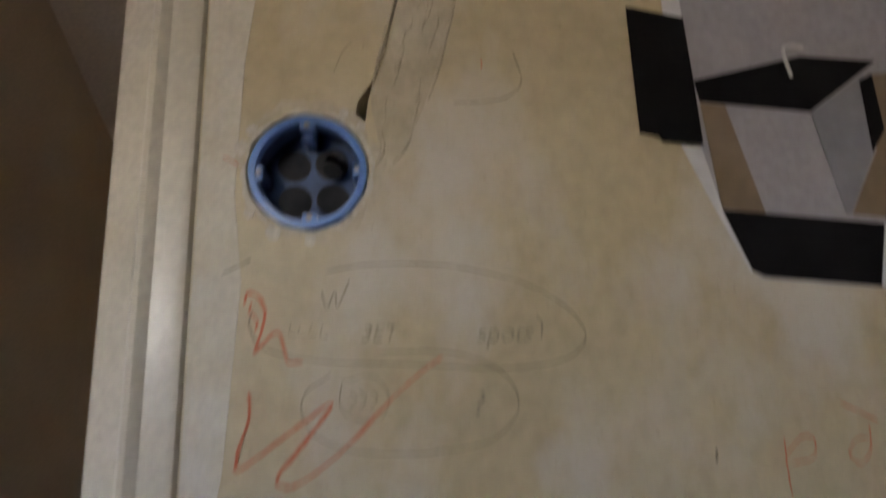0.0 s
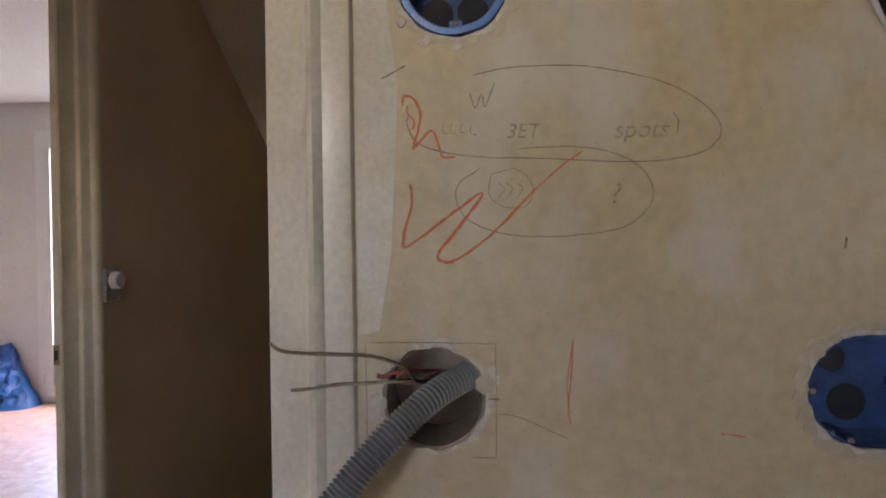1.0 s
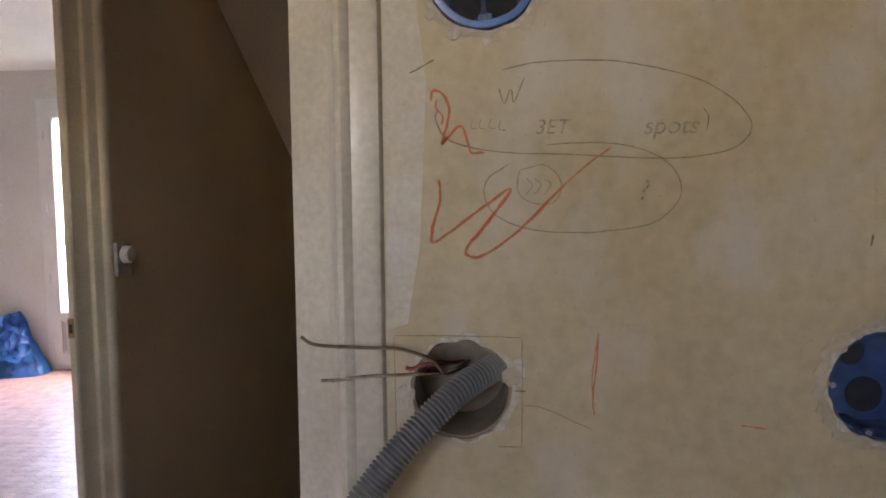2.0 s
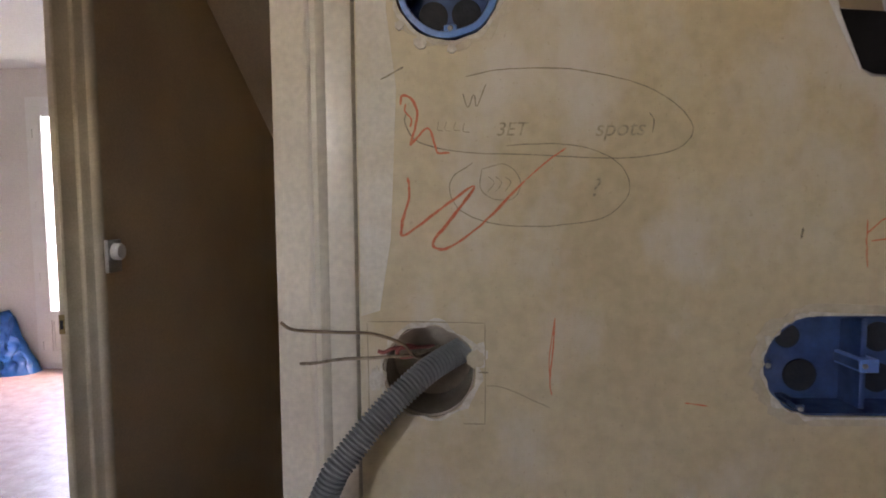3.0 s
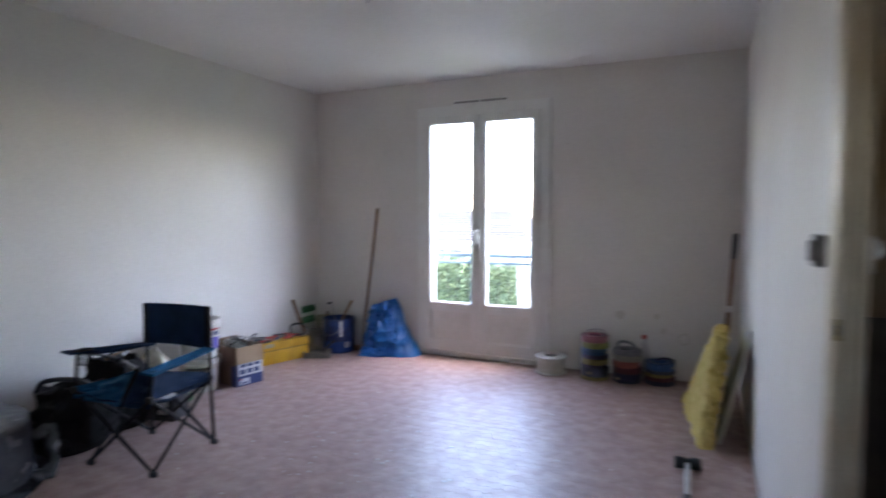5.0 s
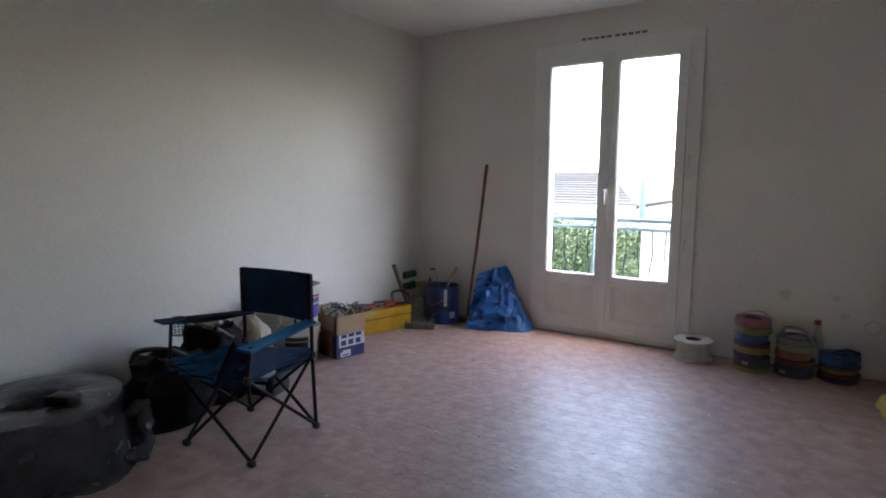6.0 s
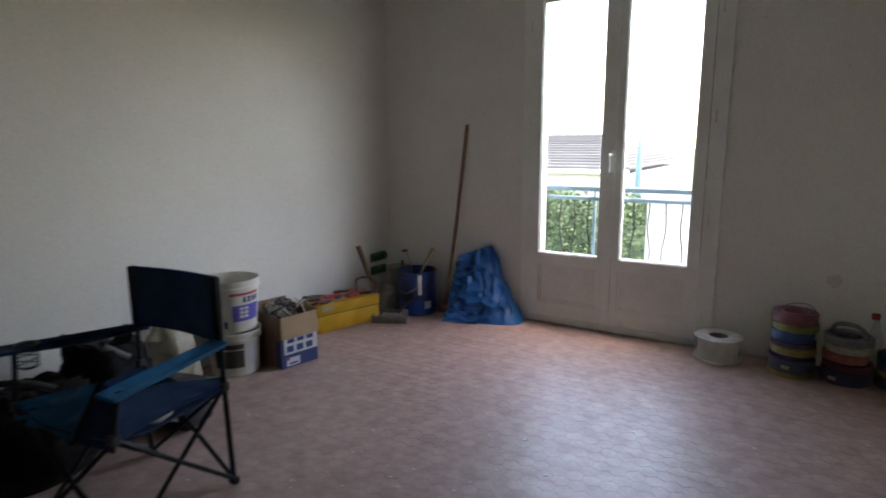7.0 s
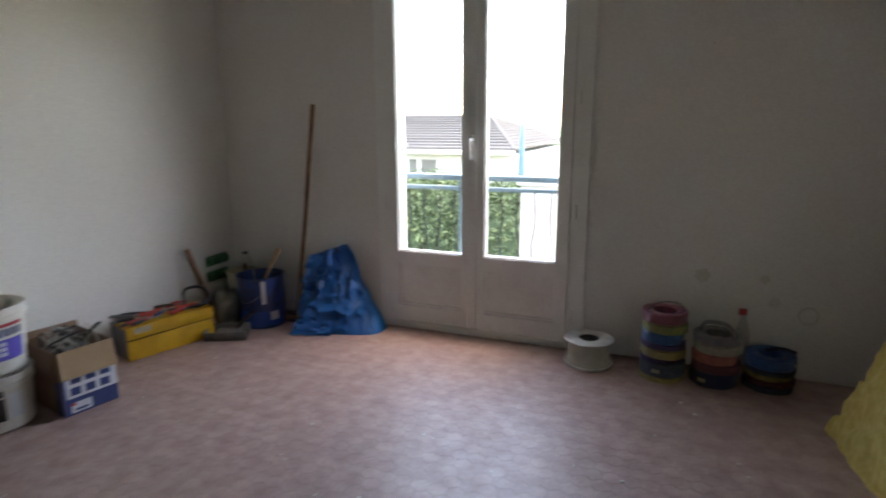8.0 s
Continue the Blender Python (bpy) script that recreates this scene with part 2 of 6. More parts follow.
M_RENDERW = mat("white_house_render", (0.45, 0.44, 0.42), (0.40, 0.385, 0.36), rough=0.85, scale=2, fine=60, bump=0.2)
M_ROOF = mat("grey_brown_roof_tile", (0.088, 0.082, 0.076), (0.072, 0.067, 0.062), rough=0.85, scale=3, fine=30, bump=0.2, random=0.12, spec=0.15)
M_DARKWIN = mat("dark_shutter", (0.09, 0.085, 0.085), rough=0.4)
M_POLE = mat("pale_blue_pole", (0.05, 0.11, 0.15), rough=0.4)
M_PAPER = mat("grey_print_paper", (0.38, 0.36, 0.37), (0.33, 0.31, 0.32), rough=0.45, scale=14, fine=200, bump=0.02)
M_PAPERWHITE = mat("white_paper_edge", (0.70, 0.69, 0.68), rough=0.5)
M_PRINTBLK = mat("print_black", (0.010, 0.009, 0.010), rough=0.75, scale=20, spec=0.12)
M_PRINTGREY = mat("print_mid_grey", (0.26, 0.26, 0.28), (0.22, 0.22, 0.235), rough=0.45, scale=20)
M_PRINTWOOD = mat("print_floor_brown", (0.24, 0.17, 0.11), (0.19, 0.135, 0.085), rough=0.45, scale=30)
M_GLASS = glass_mat("window_glass")
M_CLEAR = glass_mat("clear_wrap", (0.9, 0.9, 0.92), 0.12)


# ---- mesh tools ----
def part(name, bm, material, parent=None, label="", smooth=True, m=None):
    me = bpy.data.meshes.new(name)
    bmesh.ops.recalc_face_normals(bm, faces=bm.faces)
    bm.to_mesh(me)
    bm.free()
    me.materials.append(material)
    if smooth:
        for poly in me.polygons:
            poly.use_smooth = True
        me.set_sharp_from_angle(angle=radians(38))
    ob = new(name, me)
    if m is not None:
        ob.matrix_basis = m
    if parent:
        ob.parent = parent
    if label:
        tagged(ob, label)
    return ob


def thing(name, label, category, x=0, y=0, z=0, rz=0, group="", kind="", rx=0, ry=0):
    ob = new(name)
    ob.empty_display_size = 0.05
    ob.matrix_basis = pose(x, y, z, rx, ry, rz)
    return tagged(ob, label, category, group, kind)


def setting(ob, label, category):
    return tagged(ob, label, category, kind="structure")


def box(bm, x0, x1, y0, y1, z0, z1, bev=0.0, seg=2, m=None):
    r = bmesh.ops.create_cube(bm, size=1)
    for v in r["verts"]:
        v.co = ((x0 + x1) / 2 + v.co.x * (x1 - x0), (y0 + y1) / 2 + v.co.y * (y1 - y0), (z0 + z1) / 2 + v.co.z * (z1 - z0))
    vs = r["verts"]
    if bev:
        es = list({e for v in vs for e in v.link_edges})
        out = bmesh.ops.bevel(bm, geom=es, offset=bev, segments=seg, affect="EDGES", profile=0.5)
        vs = list({v for f in out["faces"] for v in f.verts} | {v for v in vs if v.is_valid})
    if m is not None:
        for v in vs:
            v.co = m @ v.co
    return bm


def one_box(x0, x1, y0, y1, z0, z1, bev=0.0, seg=2, m=None):
    return box(bmesh.new(), x0, x1, y0, y1, z0, z1, bev, seg, m)


def lathe(bm, profile, seg=32, c=(0, 0, 0), closed=False, wob=0.0):
    rings = []
    for r, z in profile:
        ring = []
        for i in range(seg):
            a = 2 * math.pi * i / seg
            q = r * (1 + wob * noise.noise((math.cos(a) * 2 + c[0] * 7, math.sin(a) * 2 + c[1] * 7, z * 20)))
            ring.append(bm.verts.new((c[0] + q * math.cos(a), c[1] + q * math.sin(a), c[2] + z)))
        rings.append(ring)
    pairs = list(zip(rings, rings[1:])) + ([(rings[-1], rings[0])] if closed else [])
    for a, b in pairs:
        for i in range(seg):
            bm.faces.new((a[i], a[(i + 1) % seg], b[(i + 1) % seg], b[i]))
    if not closed:
        for ring in (rings[0], rings[-1]):
            if profile[rings.index(ring)][0] > 1e-5:
                bm.faces.new(ring)
    return bm


def tube(bm, pts, r, seg=10, caps=True):
    """A round bar along points; r is a number or one a point."""
    pts = [Vector(p) for p in pts]
    rr = r if isinstance(r, (list, tuple)) else [r] * len(pts)
    up, rings = None, []
    for i, p in enumerate(pts):
        d = (pts[min(i + 1, len(pts) - 1)] - pts[max(i - 1, 0)]).normalized()
        if up is None:
            up = d.orthogonal().normalized()
        up = (up - d * up.dot(d)).normalized()
        side = d.cross(up)
        rings.append([bm.verts.new(p + (up * math.cos(2 * math.pi * k / seg) + side * math.sin(2 * math.pi * k / seg)) * rr[i]) for k in range(seg)])
    for a, b in zip(rings, rings[1:]):
        for k in range(seg):
            bm.faces.new((a[k], a[(k + 1) % seg], b[(k + 1) % seg], b[k]))
    if caps:
        bm.faces.new(rings[0])
        bm.faces.new(rings[-1])
    return bm


def one_tube(pts, r, seg=10):
    return tube(bmesh.new(), pts, r, seg)


def smooth_line(pts, n=8):
    """Catmull-Rom through points."""
    p = [Vector(q) for q in pts]
    p = [2 * p[0] - p[1]] + p + [2 * p[-1] - p[-2]]
    out = []
    for i in range(1, len(p) - 2):
        for k in range(n):
            t = k / n
            a, b, c, d = p[i - 1], p[i], p[i + 1], p[i + 2]
            out.append(0.5 * (2 * b + (c - a) * t + (2 * a - 5 * b + 4 * c - d) * t * t + (3 * b - a - 3 * c + d) * t ** 3))
    return out + [p[-2]]


def prism(bm, poly, y0, y1):
    """A flat outline in x and z, from y0 to y1."""
    a = [bm.verts.new((x, y0, z)) for x, z in poly]
    b = [bm.verts.new((x, y1, z)) for x, z in poly]
    bm.faces.new(a), bm.faces.new(b)
    for i in range(len(poly)):
        j = (i + 1) % len(poly)
        bm.faces.new((a[i], a[j], b[j], b[i]))
    return bm


def upright(bm, outline, z0, z1):
    """A flat outline in x and y, drawn up from z0 to z1."""
    a = [bm.verts.new((x, y, z0)) for x, y in outline]
    b = [bm.verts.new((x, y, z1)) for x, y in outline]
    bm.faces.new(a), bm.faces.new(b)
    for i in range(len(outline)):
        j = (i + 1) % len(outline)
        bm.faces.new((a[i], a[j], b[j], b[i]))
    return bm


def crumple(bm, amount, scale, seed=0.0):
    for v in bm.verts:
        q = v.co * scale + Vector((seed, seed * 1.7, seed * 0.6))
        n = noise.noise_vector(q) + 0.5 * noise.noise_vector(q * 2.3)
        v.co += n * amount
    return bm

# ---- the large structure ----
XL, XR, YW, ZC = -4.86, -0.985, 4.69, 2.53     # room: left wall, partition, window wall, ceiling
YP = 0.388                                     # face of the stripped wall


def boxes(*rows):
    bm = bmesh.new()
    for r in rows:
        box(bm, *r)
    return bm


floor = part("floor", boxes((-5.0, -0.985, -1.62, 4.69, -0.2, -0.0007), (-0.985, 1.4, -1.62, 1.45, -0.2, -0.0007)), M_GROUT, smooth=False)
setting(floor, "worn brown hexagonal tile floor with pale joints", "floor")
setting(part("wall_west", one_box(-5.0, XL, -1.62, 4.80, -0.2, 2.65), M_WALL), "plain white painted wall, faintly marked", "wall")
# outer layer opens wider, to x=-2.20, only to admit more light to the corner
wall_north = part("wall_north", boxes((-5.0, -3.575, YW, 4.73, -2.6, 2.9), (-2.575, -0.9, YW, 4.73, -2.6, 2.9), (-3.575, -2.575, YW, 4.73, 2.16, 2.9), (-3.575, -2.575, YW, 4.73, -2.6, 0.03),
                                  (-5.0, -3.575, 4.73, 4.80, -2.6, 2.9), (-2.20, -0.9, 4.73, 4.80, -2.6, 2.9), (-3.575, -2.20, 4.73, 4.80, 2.30, 2.9), (-3.575, -2.20, 4.73, 4.80, -2.6, 0.02)), M_WALL, smooth=False)
setting(wall_north, "white painted window wall with old fixing stains", "wall")
setting(part("wall_partition", one_box(XR, -0.952, 1.3722, YW, -0.0015, ZC), M_WALL), "white painted thin partition of the room", "wall")
setting(part("wall_stair_west", one_box(-0.952, -0.918, 1.3722, 4.4, -2.3, ZC), M_STAIRWALL), "brown papered wall beside the stair", "wall")
setting(part("wall_stair_east", one_box(-0.088, 0.0, 1.46, 4.4, -2.3, ZC), M_STAIRWALL), "brown papered wall beside the stair", "wall")
setting(part("wall_stair_foot", one_box(-0.918, -0.088, 4.25, 4.4, -2.3, 1.2), M_ENDWALL), "grey wall at the stair's foot, its dimness in the colour", "wall")
setting(part("wall_lobby", one_box(-0.06, 0.0, 0.482, 1.4597, -0.0015, ZC), M_REVEAL), "smooth white wall of the stair lobby", "wall")
setting(part("wall_hall_east", one_box(1.3, 1.4, -1.62, YP, -0.0015, ZC), M_WALL), "plain white hall wall", "wall")
# unseen opening added to let sky light into the hall, sized for brightness
setting(part("wall_hall_south", boxes((-4.86, -0.88, -1.62, -1.5, 0, ZC), (-0.50, 1.3, -1.62, -1.5, 0, ZC), (-0.88, -0.50, -1.62, -1.5, 0, 1.46), (-0.88, -0.50, -1.62, -1.5, 1.74, ZC)), M_WALL, smooth=False), "plain white hall wall with an added opening for light", "wall")
setting(part("ceiling", boxes((-4.86, XR, -1.5, YW, ZC, 2.65), (XR, 1.4, -1.62, 1.2, ZC, 2.65)), M_CEIL, smooth=False), "smooth white painted ceiling", "ceiling")
bm = bmesh.new()
prof = [(1.184, 2.53), (4.4, 0.568), (4.4, 0.75), (1.30, 2.66), (1.184, 2.66)]
a = [bm.verts.new((-0.952, y, z)) for y, z in prof]
b = [bm.verts.new((-0.06, y, z)) for y, z in prof]
bm.faces.new(a), bm.faces.new(b)
for i in range(5):
    bm.faces.new((a[i], a[(i + 1) % 5], b[(i + 1) % 5], b[i]))
setting(part("ceiling_stair", bm, M_SLOPE, smooth=False), "sloping beige underside over the stair", "ceiling")

# stair going down
stair = thing("staircase", "dark wooden staircase going down between papered walls", "stairs", -0.5115, 1.45, 0)
for k in range(10):
    part("step", one_box(-0.4065, 0.4065, k * 0.28, k * 0.28 + 0.31, -0.18 * (k + 1) - 0.04, -0.18 * (k + 1), 0.008), M_STEP, stair)
    part("riser", one_box(-0.4065, 0.4065, k * 0.28 - 0.02, k * 0.28, -0.18 * (k + 1), -0.18 * k - 0.002), M_STEP, stair)

rail = thing("handrail", "black handrail fixed to the stair wall", "handrail", -0.140, 1.74, 0.0)
bm = bmesh.new()
line = [(0.012, -0.03, 0.600), (0.010, -0.028, 0.640), (0, 0.02, 0.655), (0, 0.09, 0.625), (0, 0.5, 0.355), (0, 1.2, -0.105), (0, 2.2, -0.76)]
tube(bm, smooth_line(line, 6), 0.026, 12)
part("bar", bm, M_BLACK, rail)
for yy, zz in ((0.06, 0.60), (1.1, -0.08)):
    part("bracket", one_tube([(0.0, yy, zz), (0.02, yy, zz - 0.03), (0.035, yy, zz - 0.03)], 0.009), M_STEELBLK, rail)

# frame at the partition's end
jamb = [(-0.992, 1.372), (-0.992, 1.304), (-0.989, 1.300), (-0.974, 1.2985), (-0.970, 1.3015), (-0.9675, 1.311), (-0.963, 1.329), (-0.958, 1.3375), (-0.953, 1.338), (-0.949, 1.334), (-0.944, 1.3335), (-0.940, 1.338), (-0.937, 1.348), (-0.933, 1.3525), (-0.926, 1.353), (-0.9205, 1.357), (-0.9175, 1.366), (-0.9175, 1.372)]
trim_room = part("trim_room_opening", upright(bmesh.new(), jamb, 0, ZC), M_TRIMROOM)
setting(trim_room, "cream painted moulded frame at the partition's end", "door frame")
part("strike_plate", one_box(-0.9905, -0.9765, 1.2975, 1.301, 1.036, 1.082, 0.0006), M_BRASS, trim_room, "worn brass strike plate")
part("strike_hole", one_box(-0.9875, -0.9795, 1.2966, 1.2985, 1.048, 1.069), M_BLACKHOLE, trim_room)
stair_trim = [(-0.0905, 1.4595), (-0.0905, 1.444), (-0.087, 1.4385), (-0.066, 1.437), (-0.0605, 1.440), (-0.0605, 1.4595)]
setting(part("trim_stair_opening", upright(bmesh.new(), stair_trim, 0, ZC), M_TRIM), "narrow cream trim of the stair opening", "door frame")
casing = [(-0.1775, 0.482), (-0.1785, 0.455), (-0.1765, 0.4485), (-0.172, 0.4462), (-0.150, 0.4405), (-0.145, 0.4345), (-0.1335, 0.398), (-0.1312, 0.3885), (-0.1285, 0.3838), (-0.125, 0.3828), (-0.1218, 0.3842), (-0.1195, 0.3862), (-0.1065, 0.3858), (-0.1025, 0.3872), (-0.1005, 0.3905), (-0.1005, 0.482)]
setting(part("trim_hall_casing", upright(bmesh.new(), casing, 0, ZC), M_TRIM), "cream painted moulded door casing with fine scuffs", "door frame")


# ---- stripped wall with its sockets ----
def ring_pts(cx, cz, r, n=40, wob=0.0, seed=0.0, sx=1.0):
    out = []
    for i in range(n):
        a = 2 * math.pi * i / n
        q = r * (1 + wob * noise.noise((math.cos(a) * 3 + seed, math.sin(a) * 3, seed)) + 0.4 * wob * noise.noise((math.cos(a) * 9 + seed, math.sin(a) * 9, seed)))
        out.append((cx + sx * q * math.cos(a), cz + q * math.sin(a)))
    return out


def stadium(cx0, cx1, cz, r, n=20, wob=0.0, seed=0.0):
    out = []
    for i in range(n + 1):
        a = -math.pi / 2 + math.pi * i / n
        out.append((cx1 + r * math.cos(a), cz + r * math.sin(a)))
    for i in range(n + 1):
        a = math.pi / 2 + math.pi * i / n
        out.append((cx0 + r * math.cos(a), cz + r * math.sin(a)))
    return [(x + wob * r * noise.noise((x * 150, z * 150, seed)), z + wob * r * noise.noise((x * 150, z * 150, seed + 5))) for x, z in out]


def holed(bm, outer, holes, y):
    """A face in the plane y with holes; returns the holes' rims."""
    rims, edges = [], []
    for loop in [outer] + holes:
        vs = [bm.verts.new((x, y, z)) for x, z in loop]
        edges += [bm.edges.new((vs[i], vs[(i + 1) % len(vs)])) for i in range(len(vs))]
        rims.append(vs)
    bmesh.ops.triangle_fill(bm, use_beauty=True, use_dissolve=False, edges=edges, normal=(0, -1, 0))
    return rims


BOX_A, BOX_B, BOX_C, BOX_D = (-0.0385, 1.4645), (-0.053, 1.210), (0.2015, 1.2145), (0.2725, 1.2145)
slit = [(-0.0125, 1.498), (-0.0065, 1.493), (-0.0045, 1.510), (0.0015, 1.530), (0.0062, 1.547), (0.0130, 1.577), (0.022, 1.615), (0.0208, 1.615), (0.0112, 1.577), (0.0035, 1.547), (-0.003, 1.520), (-0.011, 1.508)]
holes = [ring_pts(*BOX_A, 0.0348, 48, 0.05, 2.0), ring_pts(*BOX_B, 0.0315, 40, 0.06, 7.0), stadium(BOX_C[0], BOX_D[0], BOX_C[1], 0.0335, 20, 0.05, 3.0), slit]
bm = bmesh.new()
rims = holed(bm, [(-0.1, 0), (1.3, 0), (1.3, ZC), (-0.1, ZC)], holes, YP)
for rim in rims:
    back = [bm.verts.new((v.co.x, YP + 0.05, v.co.z)) for v in rim]
    for i in range(len(rim)):
        j = (i + 1) % len(rim)
        bm.faces.new((rim[i], rim[j], back[j], back[i]))
box(bm, -0.1, 1.4, YP + 0.05, 0.48, 0, ZC)
stripped = part("wall_stripped", bm, M_PLASTER, smooth=False)
setting(stripped, "yellowed bare plaster wall with pencil and red crayon marks", "wall")


def patch(outline, proud, seed, material=None, name="filler_patch", hole=None, label=""):
    """A thin uneven smear of filler on the stripped wall."""
    bm = bmesh.new()
    rims = holed(bm, outline, [hole] if hole else [], YP - proud)
    for rim in rims:
        back = [bm.verts.new((v.co.x, YP - 0.0001, v.co.z)) for v in rim]
        for i in range(len(rim)):
            j = (i + 1) % len(rim)
            bm.faces.new((rim[i], rim[j], back[j], back[i]))
    return part(name, bm, material or M_FILLER, stripped, label)


# filler round the sockets and down the old cable chase
patch(ring_pts(-0.036, 1.466, 0.0415, 72, 0.16, 11.0), 0.0006, 1, hole=ring_pts(*BOX_A, 0.0356, 48, 0.05, 2.0))
chase = [(0.030, 1.66), (0.0235, 1.615), (0.0145, 1.577), (0.0078, 1.547), (0.003, 1.530), (-0.003, 1.510), (0.000, 1.492), (0.004, 1.476), (0.013, 1.474), (0.021, 1.489), (0.029, 1.508), (0.040, 1.543), (0.048, 1.572), (0.062, 1.66)]
patch([(p.x, p.z) for p in smooth_line([(x, 0, z) for x, z in chase], 5)], 0.0011, 4)
for ridge in ([(0.050, 1.60), (0.047, 1.572), (0.040, 1.543), (0.036, 1.526), (0.031, 1.509)], [(0.024, 1.554), (0.016, 1.553), (0.0155, 1.542), (0.013, 1.532), (0.010, 1.522)], [(-0.003, 1.513), (0.0015, 1.535), (0.0075, 1.561), (0.013, 1.585)], [(-0.001, 1.467), (0.004, 1.477), (0.003, 1.490)], [(0.010, 1.47), (0.016, 1.478), (0.021, 1.488)]):
    pts = smooth_line([(x, YP - 0.0006, z) for x, z in ridge], 6)
    part("filler_ridge", crumple(one_tube(pts, [0.0005 + 0.0011 * math.sin(math.pi * (i + 0.5) / len(pts)) for i in range(len(pts))], 6), 0.0006, 160), M_FILLER, stripped)
random.seed(31)
for k in range(16):
    t0, off = random.uniform(0.0, 0.8), random.uniform(0.004, 0.030)
    zs = [1.49 + 0.12 * (t0 + 0.05 * q) for q in range(5)]
    line = [(-0.004 + (z - 1.49) * 0.22 + off + random.uniform(-0.0015, 0.0015), YP - 0.0009, z) for z in zs]
    pts = smooth_line(line, 5)
    part("filler_ridge", crumple(one_tube(pts, [0.0003 + random.uniform(0.0004, 0.0009) * math.sin(math.pi * (i + 0.5) / len(pts)) for i in range(len(pts))], 6), 0.0007, 190, k), M_FILLER, stripped)
for k in range(9):
    a = random.uniform(0, 6.28)
    patch(ring_pts(BOX_A[0] + 0.0405 * math.cos(a), BOX_A[1] + 0.0405 * math.sin(a), random.uniform(0.002, 0.0045), 22, 0.4, 60.0 + k), random.uniform(0.0008, 0.0014), 1, M_CHIP, "plaster_lump")
sq = [(-0.0945, 1.2445), (-0.0155, 1.2435), (-0.0155, 1.1745), (-0.094, 1.1765)]
patch(sq, 0.0009, 2, M_PLASTER, "old_plate_patch", ring_pts(*BOX_B, 0.0325, 40, 0.06, 7.0))
patch(ring_pts(-0.0215, 1.219, 0.0062, 30, 0.35, 21.0), 0.0016, 6, M_FILLER, "plaster_lump")
patch(ring_pts(-0.087, 1.207, 0.0052, 30, 0.35, 25.0), 0.0012, 6, M_FILLER, "plaster_lump")
patch(stadium(BOX_C[0] - 0.001, BOX_D[0], BOX_C[1], 0.0405, 26, 0.12, 8.0), 0.0006, 5, hole=stadium(BOX_C[0], BOX_D[0], BOX_C[1], 0.0345, 20, 0.05, 3.0))
patch(stadium(BOX_C[0], BOX_D[0], BOX_C[1], 0.0353, 40, 0.16, 18.0), 0.0012, 5, M_CHIP, "broken_edge", hole=stadium(BOX_C[0], BOX_D[0], BOX_C[1], 0.0336, 40, 0.05, 3.0))
patch(ring_pts(BOX_A[0], BOX_A[1] - 0.0006, 0.0372, 72, 0.10, 15.0), 0.0012, 1, M_CHIP, "broken_edge", hole=ring_pts(*BOX_A, 0.0351, 48, 0.05, 2.0))
patch(ring_pts(BOX_B[0] + 0.0006, BOX_B[1] + 0.0008, 0.0345, 72, 0.12, 41.0), 0.0013, 1, M_CHIP, "broken_edge", hole=ring_pts(*BOX_B, 0.0317, 60, 0.09, 7.0))
patch(ring_pts(-0.0195, 1.2215, 0.0085, 40, 0.4, 51.0, 0.7), 0.0015, 1, M_CHIP, "broken_edge")
patch(ring_pts(-0.0895, 1.205, 0.0075, 40, 0.4, 57.0, 0.6), 0.0015, 1, M_CHIP, "broken_edge")
strip = [(-0.099, 2.5), (-0.099, 1.248), (-0.086, 1.252), (-0.078, 1.30), (-0.075, 1.36), (-0.073, 1.40), (-0.079, 1.45), (-0.077, 1.53), (-0.070, 1.60), (-0.072, 1.75), (-0.069, 2.5)]
patch(strip, 0.0004, 3, mat("white_paint_overlap", (0.60, 0.56, 0.48), (0.54, 0.48, 0.37), rough=0.6, scale=25, fine=250, bump=0.2, dist=0.0008), "paint_overlap")


def mark(name, pts, width, material, jit=0.0004, n=6, taper=True):
    """A drawn line on the stripped wall, as a thin ribbon of pigment."""
    line = smooth_line([(x, 0, z) for x, z in pts], n)
    bm = bmesh.new()
    prev = None
    for i, p in enumerate(line):
        d = (line[min(i + 1, len(line) - 1)] - line[max(i - 1, 0)]).normalized()
        side = Vector((-d.z, 0, d.x))
        w = width * (0.75 + 0.5 * noise.noise((p.x * 300, p.z * 300, width * 1000))) * (0.5 if taper and i in (0, len(line) - 1) else 1)
        q = p + side * jit * noise.noise((p.x * 200, 3, p.z * 200))
        cur = [bm.verts.new((q.x + s * side.x * w / 2, YP - (0.0016 if material is M_PENCIL else 0.0019), q.z + s * side.z * w / 2)) for s in (1, -1)]
        if prev:
            bm.faces.new((prev[0], prev[1], cur[1], cur[0]))
        prev = cur
    return part(name, bm, material, stripped, smooth=False)


CR, PC = "crayon_mark", "pencil_mark"
mark(CR, [(-0.070, 1.388), (-0.069, 1.394), (-0.063, 1.392), (-0.059, 1.382), (-0.064, 1.362)], 0.0021, M_REDCRAYON)
mark(CR, [(-0.0665, 1.389), (-0.067, 1.384), (-0.063, 1.379), (-0.064, 1.374)], 0.0016, M_REDCRAYON)
mark(CR, [(-0.064, 1.362), (-0.0525, 1.373), (-0.048, 1.363), (-0.046, 1.357), (-0.038, 1.357)], 0.0019, M_REDCRAYON)
mark(CR, [(-0.066, 1.341), (-0.065, 1.329), (-0.070, 1.310), (-0.068, 1.303), (-0.043, 1.321), (-0.022, 1.335), (-0.036, 1.315), (-0.049, 1.299), (-0.047, 1.294), (-0.038, 1.295), (-0.018, 1.309), (0.011, 1.338)], 0.0023, M_REDCRAYON)
